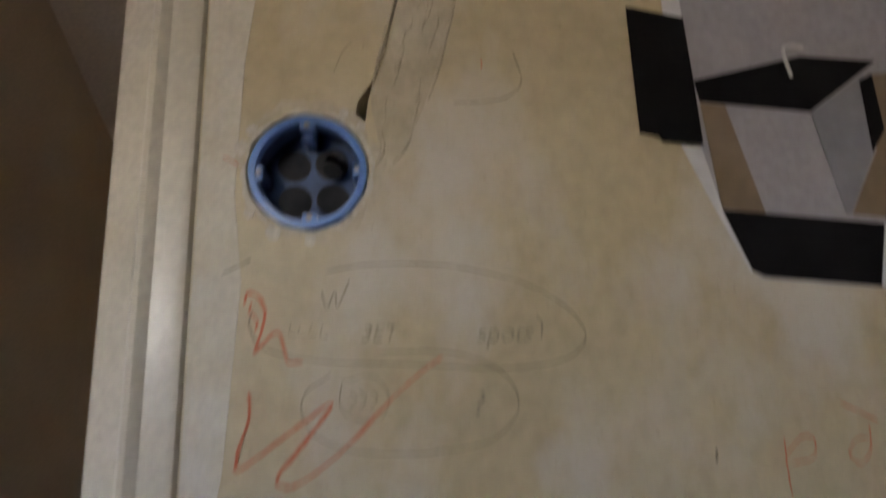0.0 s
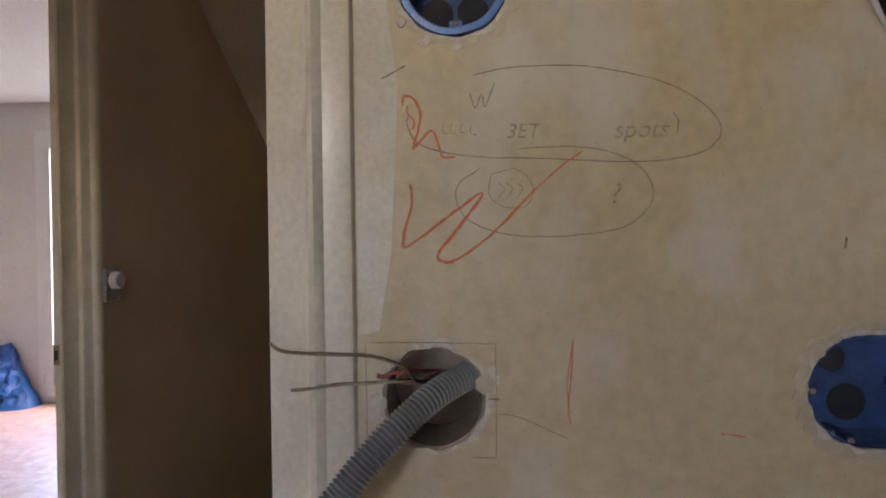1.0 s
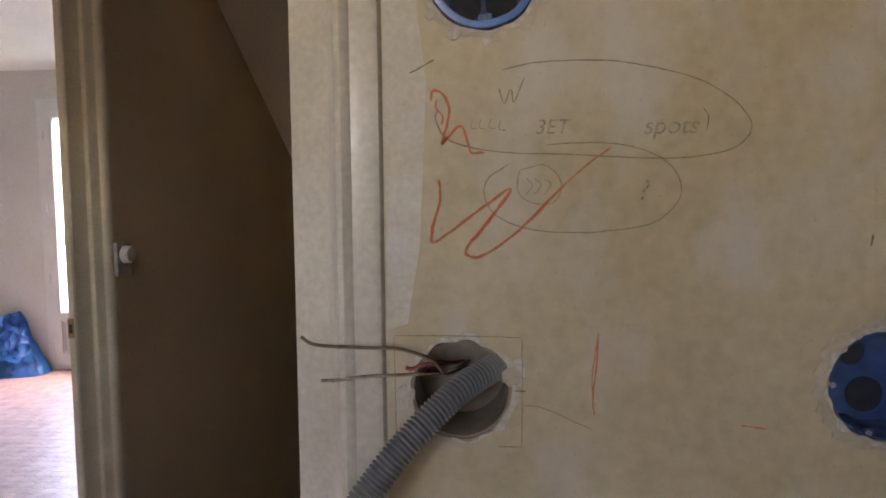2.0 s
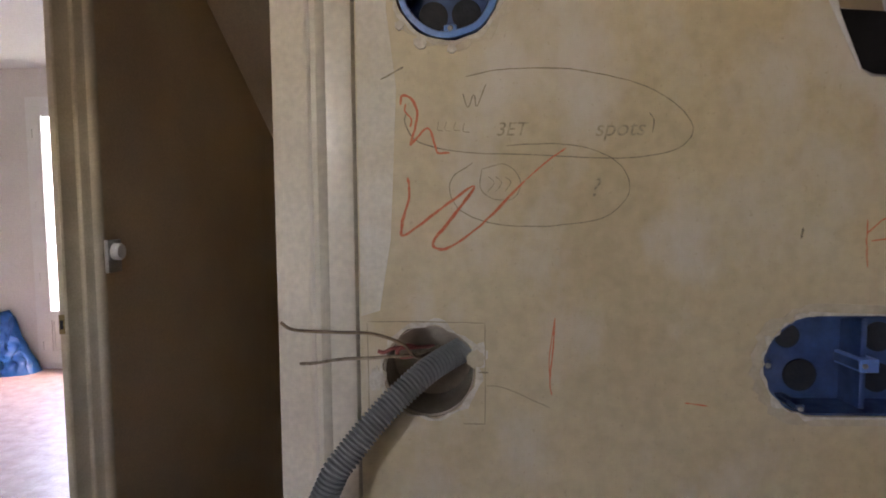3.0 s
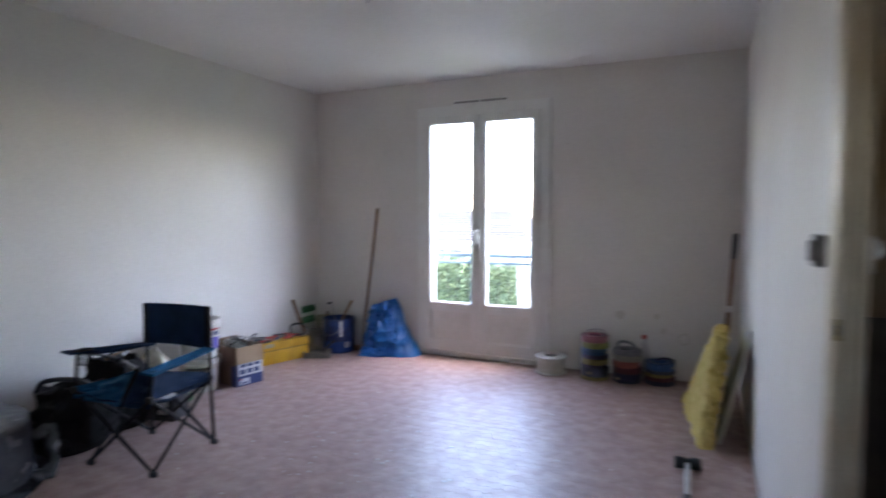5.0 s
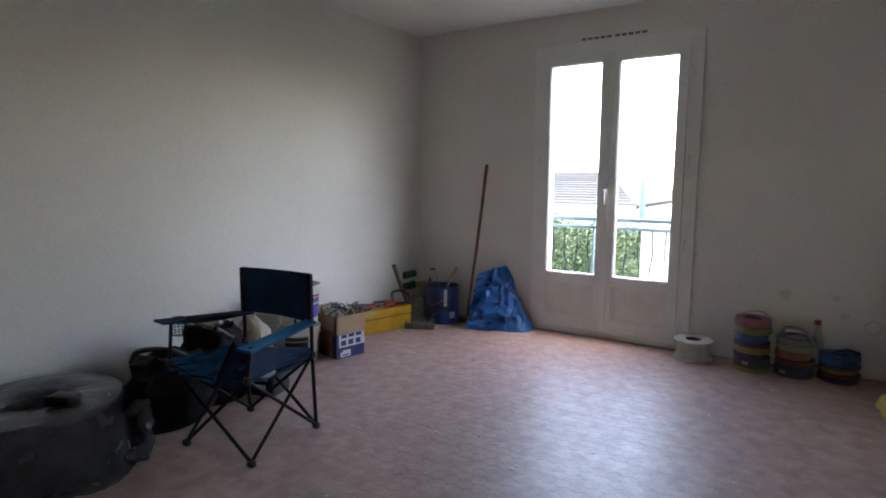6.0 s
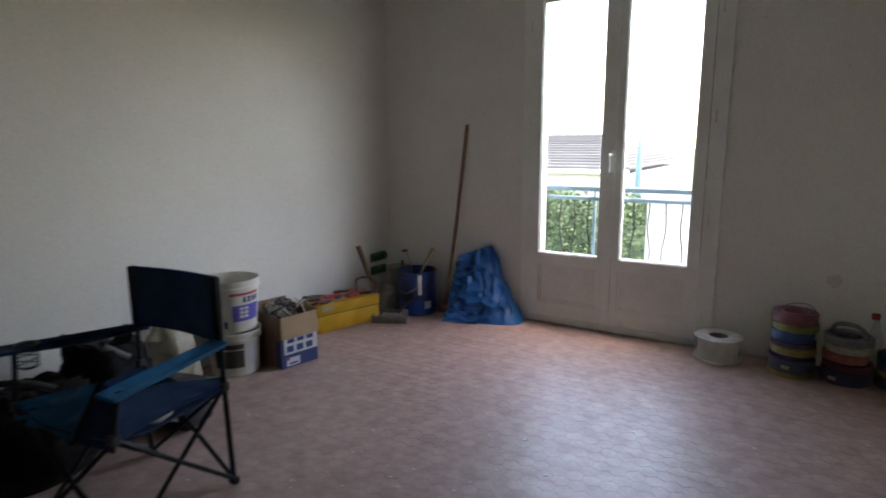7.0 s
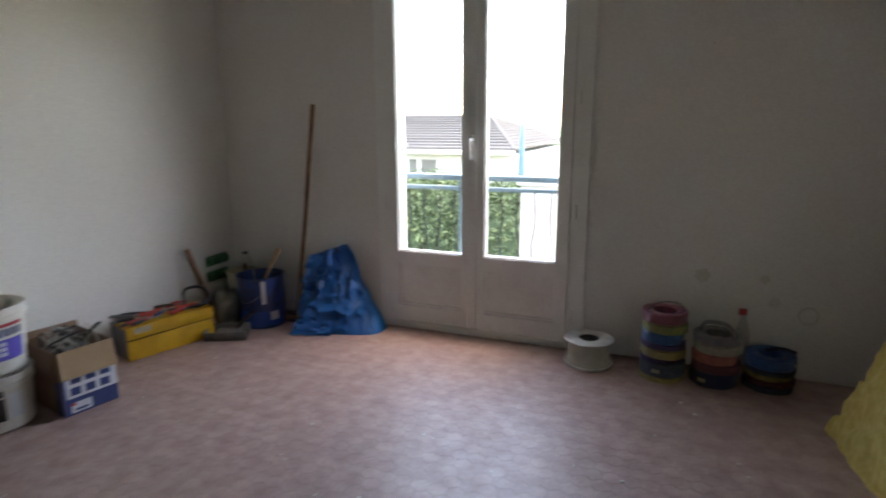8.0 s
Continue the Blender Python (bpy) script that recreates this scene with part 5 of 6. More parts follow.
carton = thing("carton", "open brown cardboard carton with navy print full of cables", "box", -4.413, 3.205, 0, 78.5)
W, D, H, T = 0.118, 0.15, 0.30, 0.005            # half width along the printed face, half depth, height, board
part("wall_panel", one_box(-W, W, -T, 0, 0.0, H, 0.001, 1), M_CARTON, carton, m=pose(0, 0, 0))
for nm, b in (("wall_panel", (-W, -W + T, 0.0, 2 * D, 0.0, H)), ("wall_panel", (W - T, W, 0.0, 2 * D, 0.0, H)), ("wall_panel", (-W, W, 2 * D, 2 * D + T, 0.0, H)), ("base_panel", (-W + T, W - T, 0.0, 2 * D, 0.0, T))):
    part(nm, one_box(*b, 0.001, 1), M_CARTONSHADE, carton)
part("print_panel", one_box(-W + 0.001, W - 0.001, -T - 0.0012, -T - 0.0002, 0.002, 0.175), M_BLUEPRINT, carton, smooth=False)
part("print_panel", one_box(-W + 0.018, W - 0.001, -T - 0.0022, -T - 0.0012, 0.080, 0.172), M_WHITEPRINT, carton, smooth=False)
part("print_label", one_box(-W + 0.03, -W + 0.115, -T - 0.0022, -T - 0.0012, 0.012, 0.058), M_WHITEPRINT, carton, smooth=False)
part("print_label", one_box(-W + 0.03, -W + 0.05, -T - 0.0032, -T - 0.0022, 0.046, 0.058), M_REDPRINT, carton, smooth=False)
part("lettering_bar", one_box(-W + 0.045, -W + 0.10, -T - 0.0032, -T - 0.0022, 0.02, 0.03), M_BLUEPRINT, carton, smooth=False)
for k in range(3):
    x = -W + 0.034 + k * 0.062
    part("pictogram", one_box(x, x + 0.044, -T - 0.0032, -T - 0.0022, 0.092, 0.128, 0.0004, 1), M_BLUEPRINT, carton, smooth=False)
    part("pictogram", one_box(x + 0.004, x + 0.05, -T - 0.0032, -T - 0.0022, 0.145, 0.168), M_BLUEPRINT, carton, smooth=False)
part("flap", one_box(-W, W, -0.004, 0.0, -0.125, 0.0, 0.001, 1), M_CARTON, carton, "folded-down front flap", m=pose(0, -T - 0.004, H + 0.002, -7, 0, 0))
part("flap", one_box(0, 0.004, 0.005, 2 * D - 0.01, -0.10, 0.0, 0.001, 1), M_CARTONSHADE, carton, m=pose(-W - 0.005, 0, H, 0, 10, 0))
part("flap", one_box(-W, W, 0, 0.004, 0.0, 0.03, 0.001, 1), M_CARTONSHADE, carton, m=pose(0, 2 * D + T, H, -18, 0, 0))
part("side_print", one_box(-W - 0.0012, -W - 0.0002, 0.0, 0.05, 0.002, 0.16), M_BLUEPRINT, carton, smooth=False)
cab = thing("cable_tangle", "tangle of white and grey cables in the carton", "cable", -4.413, 3.205, 0.205, 78.5)
random.seed(4)
for k in range(13):
    cx, cy, rr = random.uniform(-0.04, 0.04), random.uniform(0.09, 0.22), random.uniform(0.04, 0.085)
    tz, ph = random.uniform(-0.03, 0.06), random.uniform(0, 6.28)
    pts = []
    for i in range(16):
        a = ph + i * random.uniform(0.34, 0.44)
        pts.append((max(-0.1, min(0.1, cx + rr * math.cos(a))), max(0.015, min(0.285, cy + rr * 1.1 * math.sin(a))), max(-0.1, 0.06 + tz + 0.05 * math.sin(a * 1.3 + k))))
    part("cable", one_tube(smooth_line(pts, 3), random.choice((0.0035, 0.0045, 0.006)), 6), random.choice((M_CREAMCABLE, M_CREAMCABLE, M_GREYTOOL, M_BLACK, M_CREAMCABLE)), cab)
part("cable_mass", crumple(one_box(-0.10, 0.10, 0.02, 0.28, -0.14, 0.04, 0.02, 3), 0.012, 20), M_GREYTOOL, cab)

tb = thing("toolbox", "yellow metal cantilever toolbox, open and full of tools", "toolbox", -4.617, 3.872, 0, 73.5)
part("body", one_box(-0.25, 0.25, 0.0, 0.19, 0.0, 0.115, 0.006), M_YELLOW, tb)
part("tray", one_box(-0.25, 0.25, -0.004, 0.09, 0.12, 0.19, 0.005), M_YELLOW, tb)
part("tray", one_box(-0.25, 0.25, 0.10, 0.20, 0.12, 0.19, 0.005), M_YELLOW, tb)
part("seam", one_box(-0.248, 0.248, 0.0, 0.09, 0.1155, 0.1195), M_STEELBLK, tb)
part("end_plate", one_box(-0.2535, -0.2505, 0.01, 0.19, 0.01, 0.18, 0.001), M_GREYTOOL, tb)
part("sticker", one_box(-0.21, -0.12, -0.0056, -0.0042, 0.15, 0.182), M_BAGPALE, tb, smooth=False)
part("rim", one_box(-0.252, 0.252, -0.0065, -0.0045, 0.183, 0.191, 0.0006, 1), M_YELLOW, tb)
random.seed(9)
for k in range(20):
    a, L = random.uniform(-0.5, 0.5), random.uniform(0.07, 0.14)
    x, y, z = random.uniform(-0.19, 0.19), random.uniform(0.03, 0.17), 0.198 + random.uniform(0, 0.025)
    tool = thing("hand_tool", "used hand tool lying in the yellow toolbox", "tool", -4.617, 3.872, 0, 73.5, group="tools in the toolbox")
    m2 = pose(x, y, z, 0, random.uniform(-6, 6), math.degrees(a))
    if k % 3 == 0:
        part("grip", one_tube([(-L, 0.012, 0), (-0.02, 0.004, 0.004), (0, 0, 0.004)], [0.008, 0.008, 0.005], 8), M_REDTOOL, tool, m=m2)
        part("grip", one_tube([(-L, -0.014, 0), (-0.02, -0.004, 0.004), (0, 0, 0.004)], [0.008, 0.008, 0.005], 8), M_REDTOOL, tool, m=m2)
        part("jaw", one_box(0.0, 0.045, -0.009, 0.009, -0.003, 0.009, 0.003), M_STEEL, tool, m=m2)
    else:
        part("grip", one_tube([(-L, 0, 0), (-L * 0.5, 0, 0), (0, 0, 0)], [0.009, 0.011, 0.008], 8), random.choice((M_BLACK, M_REDTOOL, M_GREYTOOL, M_BLUEPRINT)), tool, m=m2)
        part("blade", one_tube([(0, 0, 0), (L * 0.7, 0, 0)], 0.0035, 6), M_STEEL, tool, m=m2)
hose = thing("black_cable", "loop of thick black cable on the toolbox", "cable", -4.62, 4.08, 0.19)
part("loop", one_tube(smooth_line([(-0.05, -0.06, 0.02), (-0.10, 0.0, 0.09), (-0.03, 0.06, 0.10), (0.05, 0.04, 0.05), (0.06, -0.04, 0.03), (0.0, -0.07, 0.02)], 7), 0.010, 8), M_BLACK, hose)
stick = thing("wooden_float", "brown wooden tool handle leaning on the wall", "tool", -4.69, 4.20, 0.10)
part("handle", one_tube([(0.03, 0.05, 0.0), (-0.05, 0.02, 0.22), (-0.11, 0.0, 0.40)], [0.014, 0.016, 0.019], 8), M_WOOD, stick)
for k in range(2):
    st = thing("socket_strip", "green plastic strip with three round sockets on the wall", "socket strip", -4.86, 4.50, 0.26 + 0.105 * k, group="green socket strips")
    part("strip", one_box(0.0, 0.012, -0.095, 0.095, -0.035, 0.035, 0.006), M_GREEN, st)
    for q in range(3):
        bm = bmesh.new()
        lathe(bm, [(0.001, 0.010), (0.029, 0.010), (0.029, 0.030), (0.024, 0.034), (0.020, 0.026), (0.001, 0.026)], 20)
        sk = part("round_socket", bm, M_GREEN, st, m=pose(0, -0.062 + 0.062 * q, 0, 0, 90, 0))
shoe = thing("dust_pan", "dusty grey plaster trough on the floor", "trough", -4.455, 4.12, 0, 28)
bm = bmesh.new()
box(bm, -0.12, 0.12, -0.06, 0.06, 0.0, 0.012, 0.003)
box(bm, -0.12, 0.12, -0.066, -0.056, 0.0, 0.055, 0.003)
box(bm, -0.12, 0.12, 0.056, 0.066, 0.0, 0.07, 0.003)
box(bm, -0.122, -0.112, -0.06, 0.06, 0.0, 0.06, 0.003)
part("pan", crumple(bm, 0.006, 15), M_GREYTOOL, shoe)
part("rag", crumple(one_box(-0.06, 0.08, -0.04, 0.04, 0.012, 0.05, 0.012, 3), 0.02, 22), M_GREYTOOL, shoe)
part("grip", one_tube([(0.05, 0.03, 0.05), (0.12, 0.07, 0.12), (0.15, 0.08, 0.13)], 0.012, 8), M_BLACK, shoe)
drk = thing("dark_tool_case", "dark grey tool pouch beside the paint tin", "bag", -4.62, 4.32, 0, 10)
sack("body", 0.075, 0.085, 0.21, 0.95, M_GREYTOOL, drk, 6.6, 0.75, 0.025)
pale = thing("small_tub", "pale dusty plastic tub behind the paint tin", "tub", -4.66, 4.52, 0)
bm = bmesh.new()
lathe(bm, [(0.001, 0), (0.085, 0), (0.10, 0.29), (0.106, 0.29), (0.106, 0.305), (0.098, 0.305), (0.08, 0.01), (0.001, 0.01)], 28)
part("tub", bm, M_BAGPALE, pale)
part("brush_handle", one_tube([(0.03, 0, 0.12), (0.05, -0.03, 0.36)], 0.011, 8), M_WOOD, pale)

tin = thing("paint_tin", "large blue metal paint tin with tools standing in it", "paint tin", -4.43, 4.42, 0, -68)
tin.matrix_basis = tin.matrix_basis @ Matrix.Scale(1.08, 4)
bm = bmesh.new()
lathe(bm, [(0.001, 0.0), (0.126, 0.0), (0.130, 0.004), (0.134, 0.29), (0.139, 0.292), (0.139, 0.301), (0.133, 0.301), (0.128, 0.29), (0.124, 0.01), (0.001, 0.01)], 44)
part("can", bm, M_PAINTBLUE, tin)
wrap(tin, "bright_band", 0.1308, 0.1325, 0.015, 0.105, radians(-60), radians(70), M_BRIGHTBLUE)
wrap(tin, "white_strip", 0.1325, 0.1342, 0.15, 0.285, radians(16), radians(27), M_WHITEPRINT, 0.0016, 4)
wrap(tin, "white_label", 0.1312, 0.1322, 0.05, 0.10, radians(36), radians(58), M_WHITEPRINT, 0.0018, 5)
part("bail", one_tube(smooth_line([(0.0, -0.138, 0.27), (0.07, -0.12, 0.19), (0.137, -0.05, 0.16), (0.13, 0.03, 0.2)], 6), 0.002, 6), M_STEEL, tin)
bm = bmesh.new()
lathe(bm, [(0.001, 0.17), (0.1265, 0.17), (0.1265, 0.175), (0.001, 0.178)], 30)
part("contents", bm, M_CARTON, tin)
brush = thing("long_brush", "paint brush with pale wooden handle standing in the tin", "brush", -4.385, 4.405, 0.20)
part("handle", one_tube([(0.0, 0.0, 0.10), (0.035, 0.02, 0.18), (0.085, 0.05, 0.29)], [0.008, 0.012, 0.015], 8), M_WOODPALE, brush)
part("bristles", one_tube([(-0.02, -0.01, 0.0), (0.0, 0.0, 0.10)], [0.02, 0.014], 8), M_BLACKCLOTH, brush)
rolr = thing("paint_roller", "bent wire paint roller frame standing in the tin", "roller", -4.475, 4.385, 0.20)
part("wire", one_tube(smooth_line([(0.03, 0.0, 0.0), (0.02, 0.0, 0.16), (-0.02, 0.01, 0.245), (-0.05, 0.02, 0.25)], 5), 0.003, 6), M_STEEL, rolr)
part("grip", one_tube([(-0.075, 0.03, 0.252), (-0.025, 0.012, 0.262)], 0.010, 8), M_BLACK, rolr)

broom = thing("broom", "brown wooden broom handle leaning in the corner", "broom", -4.225, 4.50, 0)
part("stick", one_tube([(0, 0, 0.03), (0.042, 0.095, 0.70), (0.082, 0.175, 1.372)], [0.0125, 0.0135, 0.0135], 10), M_WOOD, broom)
part("head", one_box(-0.11, 0.11, -0.025, 0.025, 0.0, 0.05, 0.01), M_WOOD, broom)

# blue bag
bluebag = thing("blue_bag", "crumpled big blue woven plastic bag leaning on the wall", "bag", -3.93, 4.52, 0)
bm = bmesh.new()
NS, NH = 110, 52
loops = []
for i in range(NH + 1):
    t = i / NH
    z = 0.50 * t
    xl = -0.215 + 0.015 * t
    xr = 0.30 - 0.295 * t ** 0.9
    yf = -0.20 + 0.20 * t
    yb = 0.155
    yr = 0.10 * (1 - t)                    # the far end of the foot lies nearer to the wall
    loop = []
    for j in range(NS):
        a = 2 * math.pi * j / NS
        ca, sa = math.cos(a), math.sin(a)
        sx = math.copysign(abs(ca) ** 0.55, ca)
        sy = math.copysign(abs(sa) ** 0.55, sa)
        x = (xl + xr) / 2 + sx * (xr - xl) / 2
        u = (x - xl) / max(1e-4, xr - xl)
        front = yf + (0.235 - yr) * u * (1 - 0.6 * t)
        y = (front + yb) / 2 + sy * (yb - front) / 2
        p = Vector((x, min(y, yb), z))
        q = p * 7
        w = Vector((q.x * 1.5 + 0.5 * q.z, q.y, q.z * 0.75 - 0.35 * q.x))
        fold = (1 - abs(noise.noise(w + Vector((4, 1, 2)))) * 3.2) * 0.034 + (1 - abs(noise.noise(w * 2.2 + Vector((1, 7, 3)))) * 3) * 0.017 + (1 - abs(noise.noise(w * 4.6)) * 3) * 0.006
        f = min(1, t * 6)
        p.y -= fold * f if sy < 0 else 0
        p.x += 0.02 * noise.noise(q * 1.3) * f
        p.z += (0.04 * noise.noise((x * 11, 2, 5)) - 0.035 + 0.35 * (x + 0.12)) * t ** 3
        p.z = max(0.0, p.z)
        loop.append(bm.verts.new(p))
    loops.append(loop)
for a, b in zip(loops, loops[1:]):
    for j in range(NS):
        bm.faces.new((a[j], a[(j + 1) % NS], b[(j + 1) % NS], b[j]))
bm.faces.new(loops[0]), bm.faces.new(loops[-1])
part("sack", bm, M_BLUEBAG, bluebag)
cloth("fold", [(-0.17, -0.12, 0.30), (0.02, -0.075, 0.34), (0.0, -0.02, 0.50), (-0.14, -0.03, 0.455)], 16, 12, lambda u, v: 0.028 * math.sin(7 * u + 2 * v) * (0.4 + v), 0.004, M_BLUEBAG, bluebag, "turned-over bright rim", rough=0.035, seed=12)
cloth("foot_fold", [(-0.20, -0.235, 0.004), (0.05, -0.17, 0.004), (0.03, -0.13, 0.075), (-0.18, -0.18, 0.09)], 14, 6, lambda u, v: 0.012 * math.sin(8 * u), 0.004, M_BLUEBAG, bluebag, rough=0.03, seed=15)

# ---- under the window's other side ----
reel = thing("cable_reel", "white plastic reel of cream cable on the floor", "cable reel", -2.385, 4.53, 0)
for z0 in (0.0, 0.128):
    bm = bmesh.new()
    lathe(bm, [(0.052, z0), (0.128, z0), (0.131, z0 + 0.005), (0.128, z0 + 0.010), (0.052, z0 + 0.010)], 44, closed=True)
    part("flange", bm, M_REEL, reel)
bm = bmesh.new()
lathe(bm, [(0.049, 0.003), (0.055, 0.003), (0.055, 0.137), (0.049, 0.137)], 32, closed=True)
part("hub", bm, M_GREYTOOL, reel)
bm = bmesh.new()
prof = [(0.056, 0.011)]
for i in range(15):
    prof += [(0.104, 0.012 + i * 0.0077), (0.1075, 0.0158 + i * 0.0077)]
prof += [(0.056, 0.127)]
lathe(bm, prof, 44, closed=True)
part("winding", bm, M_CREAMCABLE, reel)
part("loose_turn", one_tube([(0.121 * math.cos(a / 6), 0.121 * math.sin(a / 6), 0.03 + 0.014 * math.sin(a / 5.1)) for a in range(-20, 20)], 0.004, 6), M_CREAMCABLE, reel)


def cable_mat(name, c):
    return mat(name, c, tuple(v * 0.7 for v in c), rough=0.4, scale=30, fine=200, bump=0.1)


C = {n: cable_mat("cable_" + n, tuple(v * 0.8 for v in c)) for n, c in dict(pink=(0.36, 0.12, 0.17), olive=(0.30, 0.32, 0.10), blue=(0.04, 0.12, 0.30), violet=(0.10, 0.05, 0.16), yellow=(0.42, 0.34, 0.10), slate=(0.07, 0.08, 0.13), cream=(0.50, 0.46, 0.36), coral=(0.46, 0.15, 0.11), maroon=(0.15, 0.03, 0.04), navy=(0.03, 0.035, 0.09), grey=(0.30, 0.30, 0.31)).items()}


def coil(x, y, z, r, h, colour, seed):
    t = thing("wire_coil", "shrink-wrapped %s electrical wire coil in a stack" % colour, "wire coil", x, y, z, seed * 40, group="stacked wire coils")
    bm = bmesh.new()
    prof, n = [(r * 0.52, 0.002), (r * 0.6, 0.0)], 6
    for i in range(n):
        zz = 0.002 + (h - 0.004) * i / n
        prof += [(r * 0.972, zz), (r, zz + (h - 0.004) / n * 0.5)]
    prof += [(r * 0.95, h - 0.001), (r * 0.78, h), (r * 0.6, h - 0.001), (r * 0.52, h - 0.004)]
    lathe(bm, prof, 36, (0, 0, 0), closed=True, wob=0.035)
    part("winding", crumple(bm, 0.0012, 30, seed), C[colour], t)
    if h > 0.05:
        wrap(t, "paper_tag", r + 0.002, r + 0.002, h * 0.35, h * 0.6, -1.6 - seed * 0.3, -1.25 - seed * 0.3, M_BAGPALE, 0.001, 5)
    return t


for sx, sy, r, stack in ((-2.02, 4.485, 0.108, (("yellow", 0.03), ("slate", 0.075), ("violet", 0.02), ("yellow", 0.045), ("violet", 0.03), ("blue", 0.055), ("olive", 0.045), ("pink", 0.055))),
                         (-1.775, 4.515, 0.110, (("navy", 0.075), ("maroon", 0.045), ("coral", 0.05), ("cream", 0.045), ("grey", 0.04))),
                         (-1.535, 4.545, 0.110, (("navy", 0.035), ("maroon", 0.03), ("yellow", 0.025), ("slate", 0.025), ("blue", 0.06)))):
    z = 0.0
    for i, (col, h) in enumerate(stack):
        coil(sx + 0.006 * math.sin(i * 2.3), sy + 0.004 * math.cos(i * 1.7), z, r * (1 - 0.06 * (i % 3 == 2)), h - 0.0006, col, i + sx)
        z += h
loop1 = thing("loose_wire", "thin violet wire loop on the coil stack", "wire", -2.02, 4.48, 0.356)
part("loop", one_tube(smooth_line([(-0.08, -0.05, 0.003), (-0.03, -0.03, 0.04), (0.05, -0.02, 0.045), (0.085, -0.03, 0.015), (0.05, -0.06, 0.003), (-0.02, -0.06, 0.004)], 6), 0.0022, 6), C["violet"], loop1)
loop2 = thing("cable_hank", "dark cable hank standing on the coil stack", "cable", -1.78, 4.50, 0.255)
part("hank", one_tube(smooth_line([(-0.07, 0.03, 0.002), (-0.05, -0.01, 0.055), (0.03, -0.035, 0.06), (0.08, -0.045, 0.02), (0.085, -0.04, 0.004)], 6), 0.011, 8), C["grey"], loop2)
loop3 = thing("cable_hank", "dark blue cable hank lying on the coil stack", "cable", -1.535, 4.53, 0.1755)
part("hank", one_tube(smooth_line([(-0.02, 0.02, 0.008), (0.04, 0.0, 0.03), (0.09, -0.02, 0.025), (0.10, 0.03, 0.008)], 6), 0.009, 8), C["navy"], loop3)
spray = thing("spray_bottle", "clear bottle with red nozzle behind the coils", "bottle", -1.655, 4.635, 0)
bm = bmesh.new()
lathe(bm, [(0.001, 0), (0.034, 0), (0.036, 0.01), (0.036, 0.22), (0.014, 0.30), (0.012, 0.32), (0.001, 0.32)], 20)
part("bottle", bm, M_CLEAR, spray).visible_shadow = False
part("nozzle", one_box(-0.025, 0.012, -0.01, 0.01, 0.32, 0.352, 0.004), M_REDTOOL, spray, "red nozzle")
bm = bmesh.new()
lathe(bm, [(0.001, 0.004), (0.033, 0.004), (0.033, 0.05), (0.001, 0.05)], 18)
part("liquid", bm, M_BAGPALE, spray)

# ---- glass wool, board, tools by the partition ----
wool = thing("glass_wool_batt", "torn yellow glass wool batt leaning on the partition", "insulation", 0, 0, 0)
bm = bmesh.new()
NU, NV = 26, 26
grid = {}
for s in (0, 1):
    for i in range(NU + 1):
        for j in range(NV + 1):
            u, v = i / NU, j / NV
            y = 3.31 + 0.86 * u + 0.07 * v * (1 - u)
            z = 0.63 * v * (1 - 0.12 * u)
            x = -1.245 - 0.125 * u + v * (0.07 + 0.15 * u) - 0.025 * math.sin(math.pi * u) * math.sin(math.pi * v)
            x += s * (0.075 * (1 - 0.2 * v))
            e = min(u, 1 - u, v + 0.1, 1 - v)
            nz = noise.noise_vector((x * 14, y * 14, z * 14)) * 0.02 + noise.noise_vector((x * 45, y * 45, z * 45)) * (0.012 if e < 0.1 else 0.005)
            p = Vector((x, y, max(0, z))) + Vector((nz.x, nz.y * (1.6 if e < 0.1 else 0.4), nz.z * (1.6 if e < 0.1 else 0.4)))
            p.z = max(0.0, p.z) if v > 0 else 0.0
            p.x = min(p.x, -1.015)
            grid[s, i, j] = bm.verts.new(p)
for s in (0, 1):
    for i in range(NU):
        for j in range(NV):
            bm.faces.new((grid[s, i, j], grid[s, i + 1, j], grid[s, i + 1, j + 1], grid[s, i, j + 1]))
for i in range(NU):
    for j in (0, NV):
        bm.faces.new((grid[0, i, j], grid[0, i + 1, j], grid[1, i + 1, j], grid[1, i, j]))
for j in range(NV):
    for i in (0, NU):
        bm.faces.new((grid[0, i, j], grid[0, i, j + 1], grid[1, i, j + 1], grid[1, i, j]))
part("batt", bm, M_WOOL, wool)
for k in range(7):
    yy, zz = 3.325 + 0.008 * k, 0.08 + 0.075 * k
    part("torn_tuft", crumple(one_box(-1.215 + 0.11 * zz, -1.165 + 0.11 * zz, yy - 0.02, yy + 0.02, zz - 0.03, zz + 0.03, 0.015, 3), 0.022, 26, k), M_WOOL, wool)
slab = thing("foam_board", "white foam board leaning behind the glass wool", "board", -1.10, 3.62, 0)
bm = bmesh.new()
pl = [(-0.14, 0.0), (0.30, 0.0), (0.30, 0.55), (0.12, 0.62), (-0.02, 0.64), (-0.10, 0.45)]
a = [bm.verts.new((-0.05 + 0.235 * z, y - 0.06, z)) for y, z in pl]
b = [bm.verts.new((-0.028 + 0.235 * z, y - 0.06, z)) for y, z in pl]
bm.faces.new(a), bm.faces.new(b)
for i in range(len(pl)):
    j = (i + 1) % len(pl)
    bm.faces.new((a[i], a[j], b[j], b[i]))
part("board", bm, M_BOARD, slab)
pole = thing("dark_pole", "dark wooden pole with a black end, leaning in the corner", "pole", -1.13, 4.02, 0)
part("shaft", one_tube([(0, 0, 0), (0.03, 0.01, 0.45), (0.07, 0.02, 1.15)], [0.014, 0.015, 0.015], 10), M_WOOD, pole)
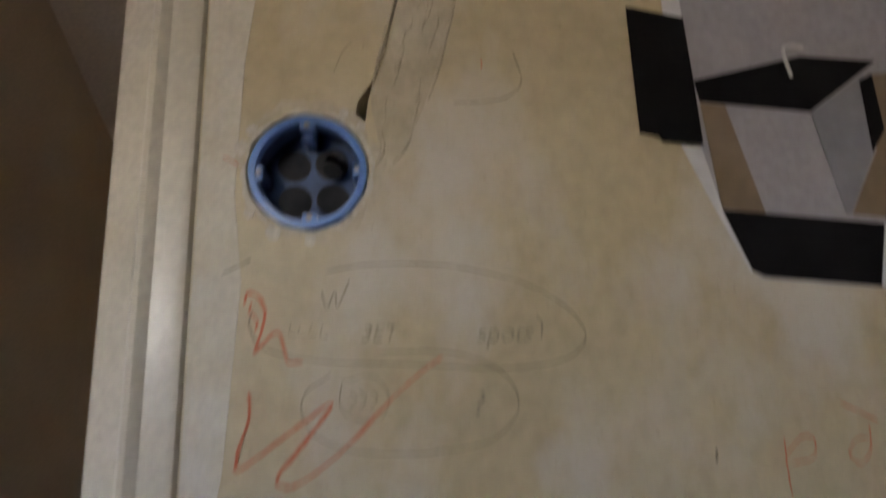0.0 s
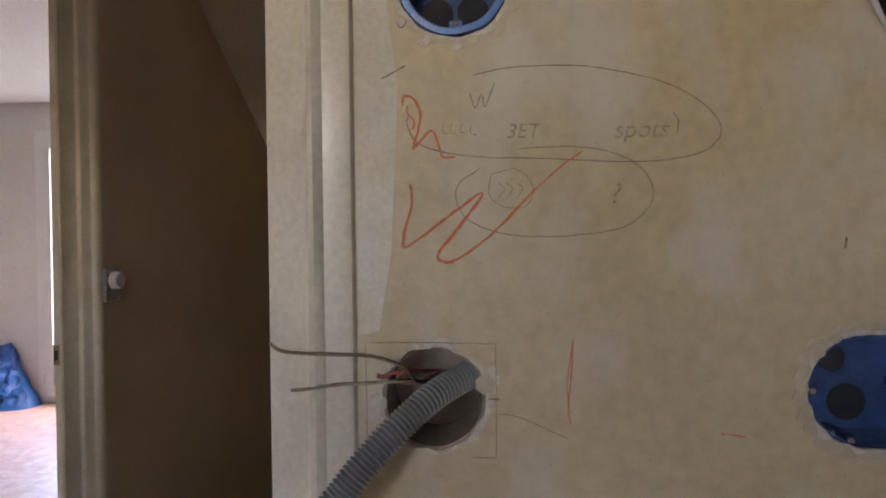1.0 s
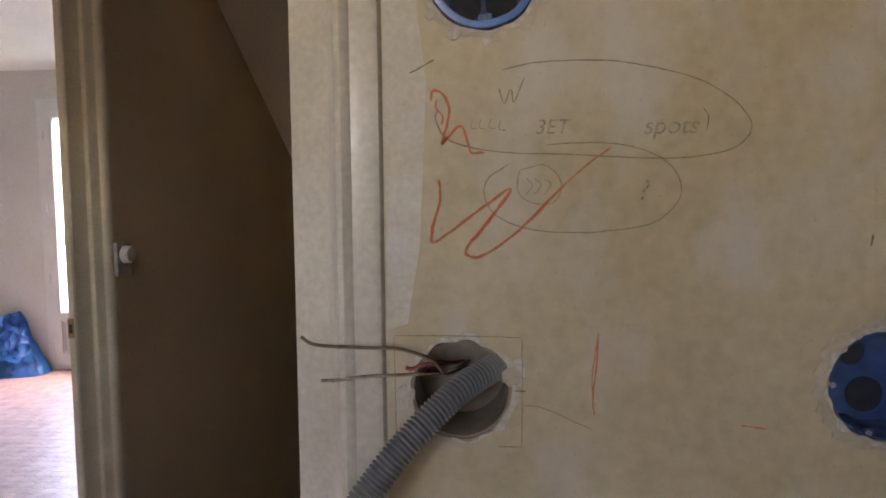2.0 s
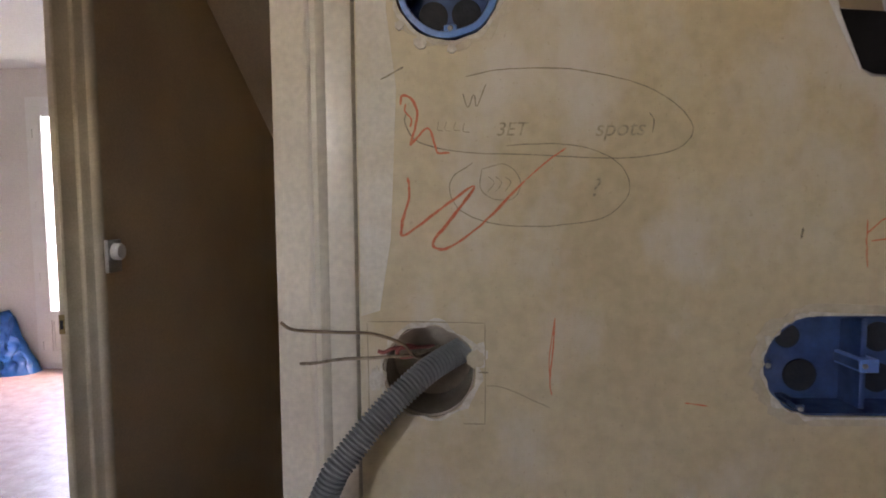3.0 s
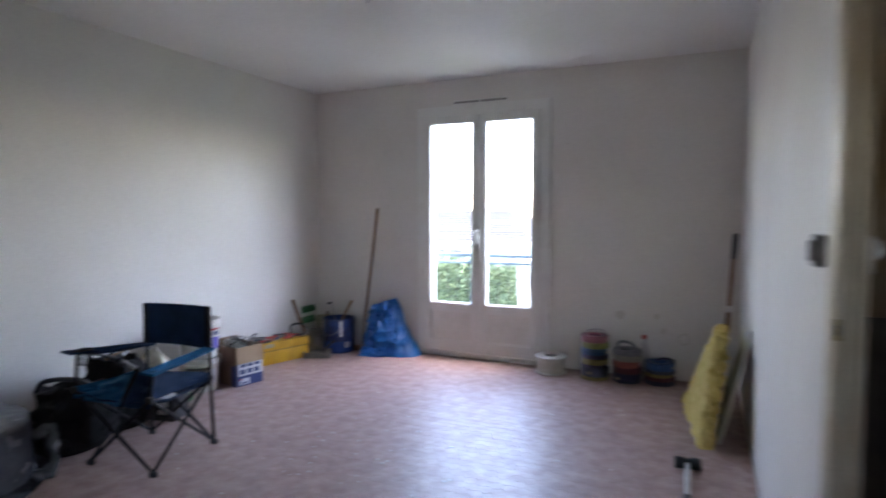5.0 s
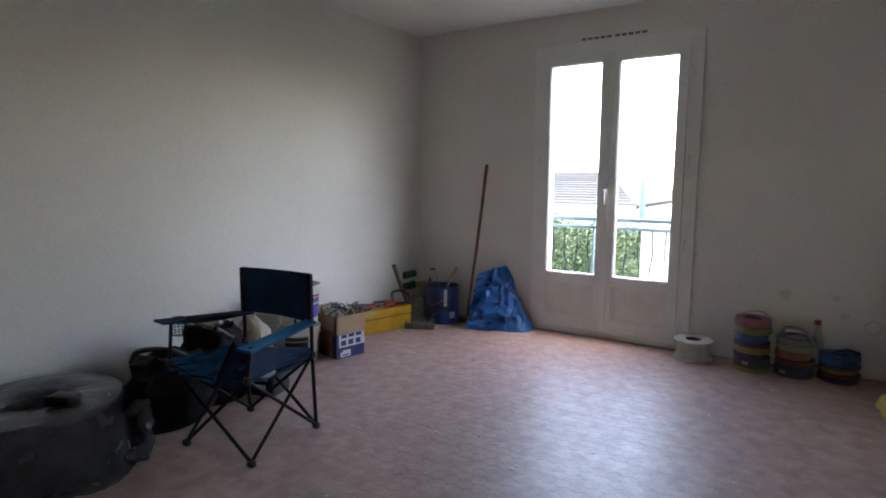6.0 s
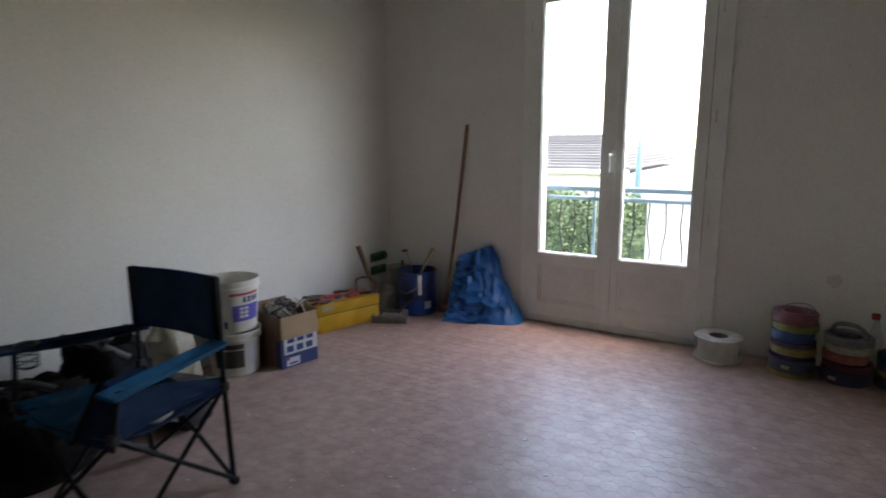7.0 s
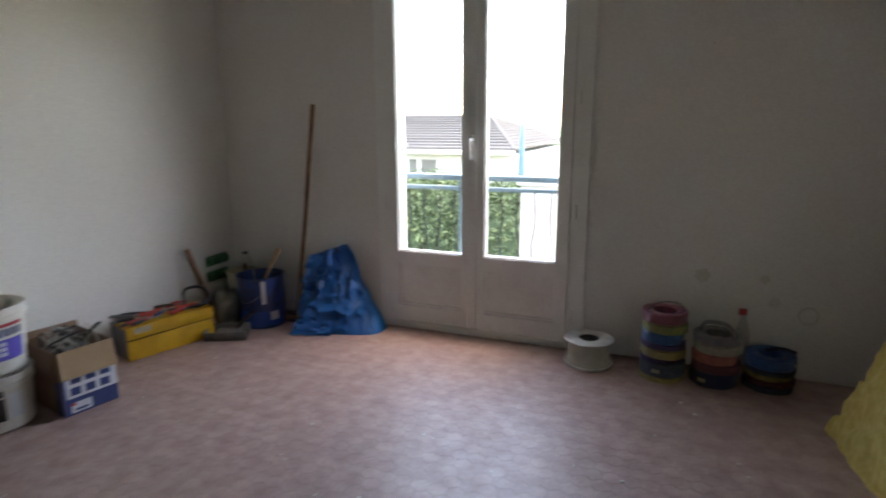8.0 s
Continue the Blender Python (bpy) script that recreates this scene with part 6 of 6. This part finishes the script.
part("grip", one_tube([(0.062, 0.018, 1.02), (0.0705, 0.0205, 1.16), (0.072, 0.021, 1.185)], [0.018, 0.021, 0.014], 10), M_BLACK, pole, "black grip")
part("band", one_tube([(0.041, 0.013, 0.67), (0.043, 0.0135, 0.71)], 0.020, 10), M_REEL, pole, "white band")

mallet = thing("mallet", "rubber mallet with white shaft lying on the floor", "mallet", -1.295, 3.0, 0.032)
bm = bmesh.new()
lathe(bm, [(0.001, -0.062), (0.026, -0.062), (0.030, -0.056), (0.030, -0.02), (0.024, -0.012), (0.024, 0.012), (0.030, 0.02), (0.030, 0.056), (0.026, 0.062), (0.001, 0.062)], 24)
part("head", bm, M_BLACK, mallet, "black rubber head", m=pose(0, 0, 0, 0, 90, 8))
part("shaft", one_tube([(0, -0.02, 0), (0.008, -0.36, -0.012)], 0.0125, 10), M_REEL, mallet, "white tubular shaft")
part("grip", one_tube([(0.008, -0.36, -0.012), (0.011, -0.50, -0.016)], 0.016, 10), M_BLACK, mallet, "black grip")

# ---- floor tiles: hexagons, each a piece with its own edge ----
PITCH = 0.0665                                    # flat to flat
R_HEX = (PITCH - 0.0011) / math.sqrt(3)
hexa = [(math.cos(radians(60 * i + 30)), math.sin(radians(60 * i + 30))) for i in range(6)]


def hex_rows(cx, cy, tilt):
    """Corners of one tile: a bevelled top and a skirt."""
    top = [(cx + R_HEX * 0.994 * a, cy + R_HEX * 0.994 * b, 0.0 + tilt[0] * a + tilt[1] * b) for a, b in hexa]
    low = [(cx + R_HEX * a, cy + R_HEX * b, -0.0006) for a, b in hexa]
    return top + low


HEX_FACES = [(0, 1, 2, 3, 4, 5)] + [(i, i + 6, (i + 1) % 6 + 6, (i + 1) % 6) for i in range(6)]
single = []
for k in range(6):
    me = bpy.data.meshes.new("floor_tile")
    rng2 = random.Random(k)
    me.from_pydata(hex_rows(0, 0, (rng2.uniform(-1.2e-4, 0.8e-4), rng2.uniform(-1.2e-4, 0.8e-4))), [], HEX_FACES)
    me.materials.append(M_TILE)
    single.append(me)
rng2 = random.Random(11)
vts, fcs, made = [], [], 0
row = 0
y = -1.44
while y < YW - 0.03:
    x = XL + 0.04 + (PITCH / 2 if row % 2 else 0)
    while x < 1.25:
        inside = (x < XR - 0.03) or (y < YP - 0.04) or (x < -0.12 and y < 1.24)
        if inside:
            if made < 300 and -3.55 < x < -2.35 and 2.30 < y < 3.35:
                t = new("floor_tile", single[rng2.randrange(6)])
                t.matrix_basis = pose(x, y, 0, 0, 0, 60 * rng2.randrange(6))
                t.parent = floor
                made += 1
            else:
                base = len(vts)
                vts += hex_rows(x, y, (rng2.uniform(-1.2e-4, 0.8e-4), rng2.uniform(-1.2e-4, 0.8e-4)))
                fcs += [tuple(base + i for i in f) for f in HEX_FACES]
        x += PITCH
    y += PITCH * math.sqrt(3) / 2
    row += 1
me = bpy.data.meshes.new("floor_tiles")
me.from_pydata(vts, [], fcs)
me.materials.append(M_TILE)
rest = new("floor_tiles", me)
rest.parent = floor
tagged(rest, kind="stuff")

# plaster crumbs and smears on the tiles
random.seed(21)
crumbs = bmesh.new()
for k in range(90):
    cx, cy = random.uniform(-4.4, -1.4), random.uniform(1.9, 4.3)
    if k < 45:
        cx, cy = random.gauss(-3.1, 0.35), random.gauss(2.5, 0.35)
    s = random.uniform(0.002, 0.006)
    box(crumbs, cx - s, cx + s * 1.4, cy - s, cy + s, 0.0, s * 0.7)
tagged(part("plaster_crumbs", crumbs, M_BOARD, smooth=False), "white plaster crumbs scattered on the tiles", "debris", kind="stuff")
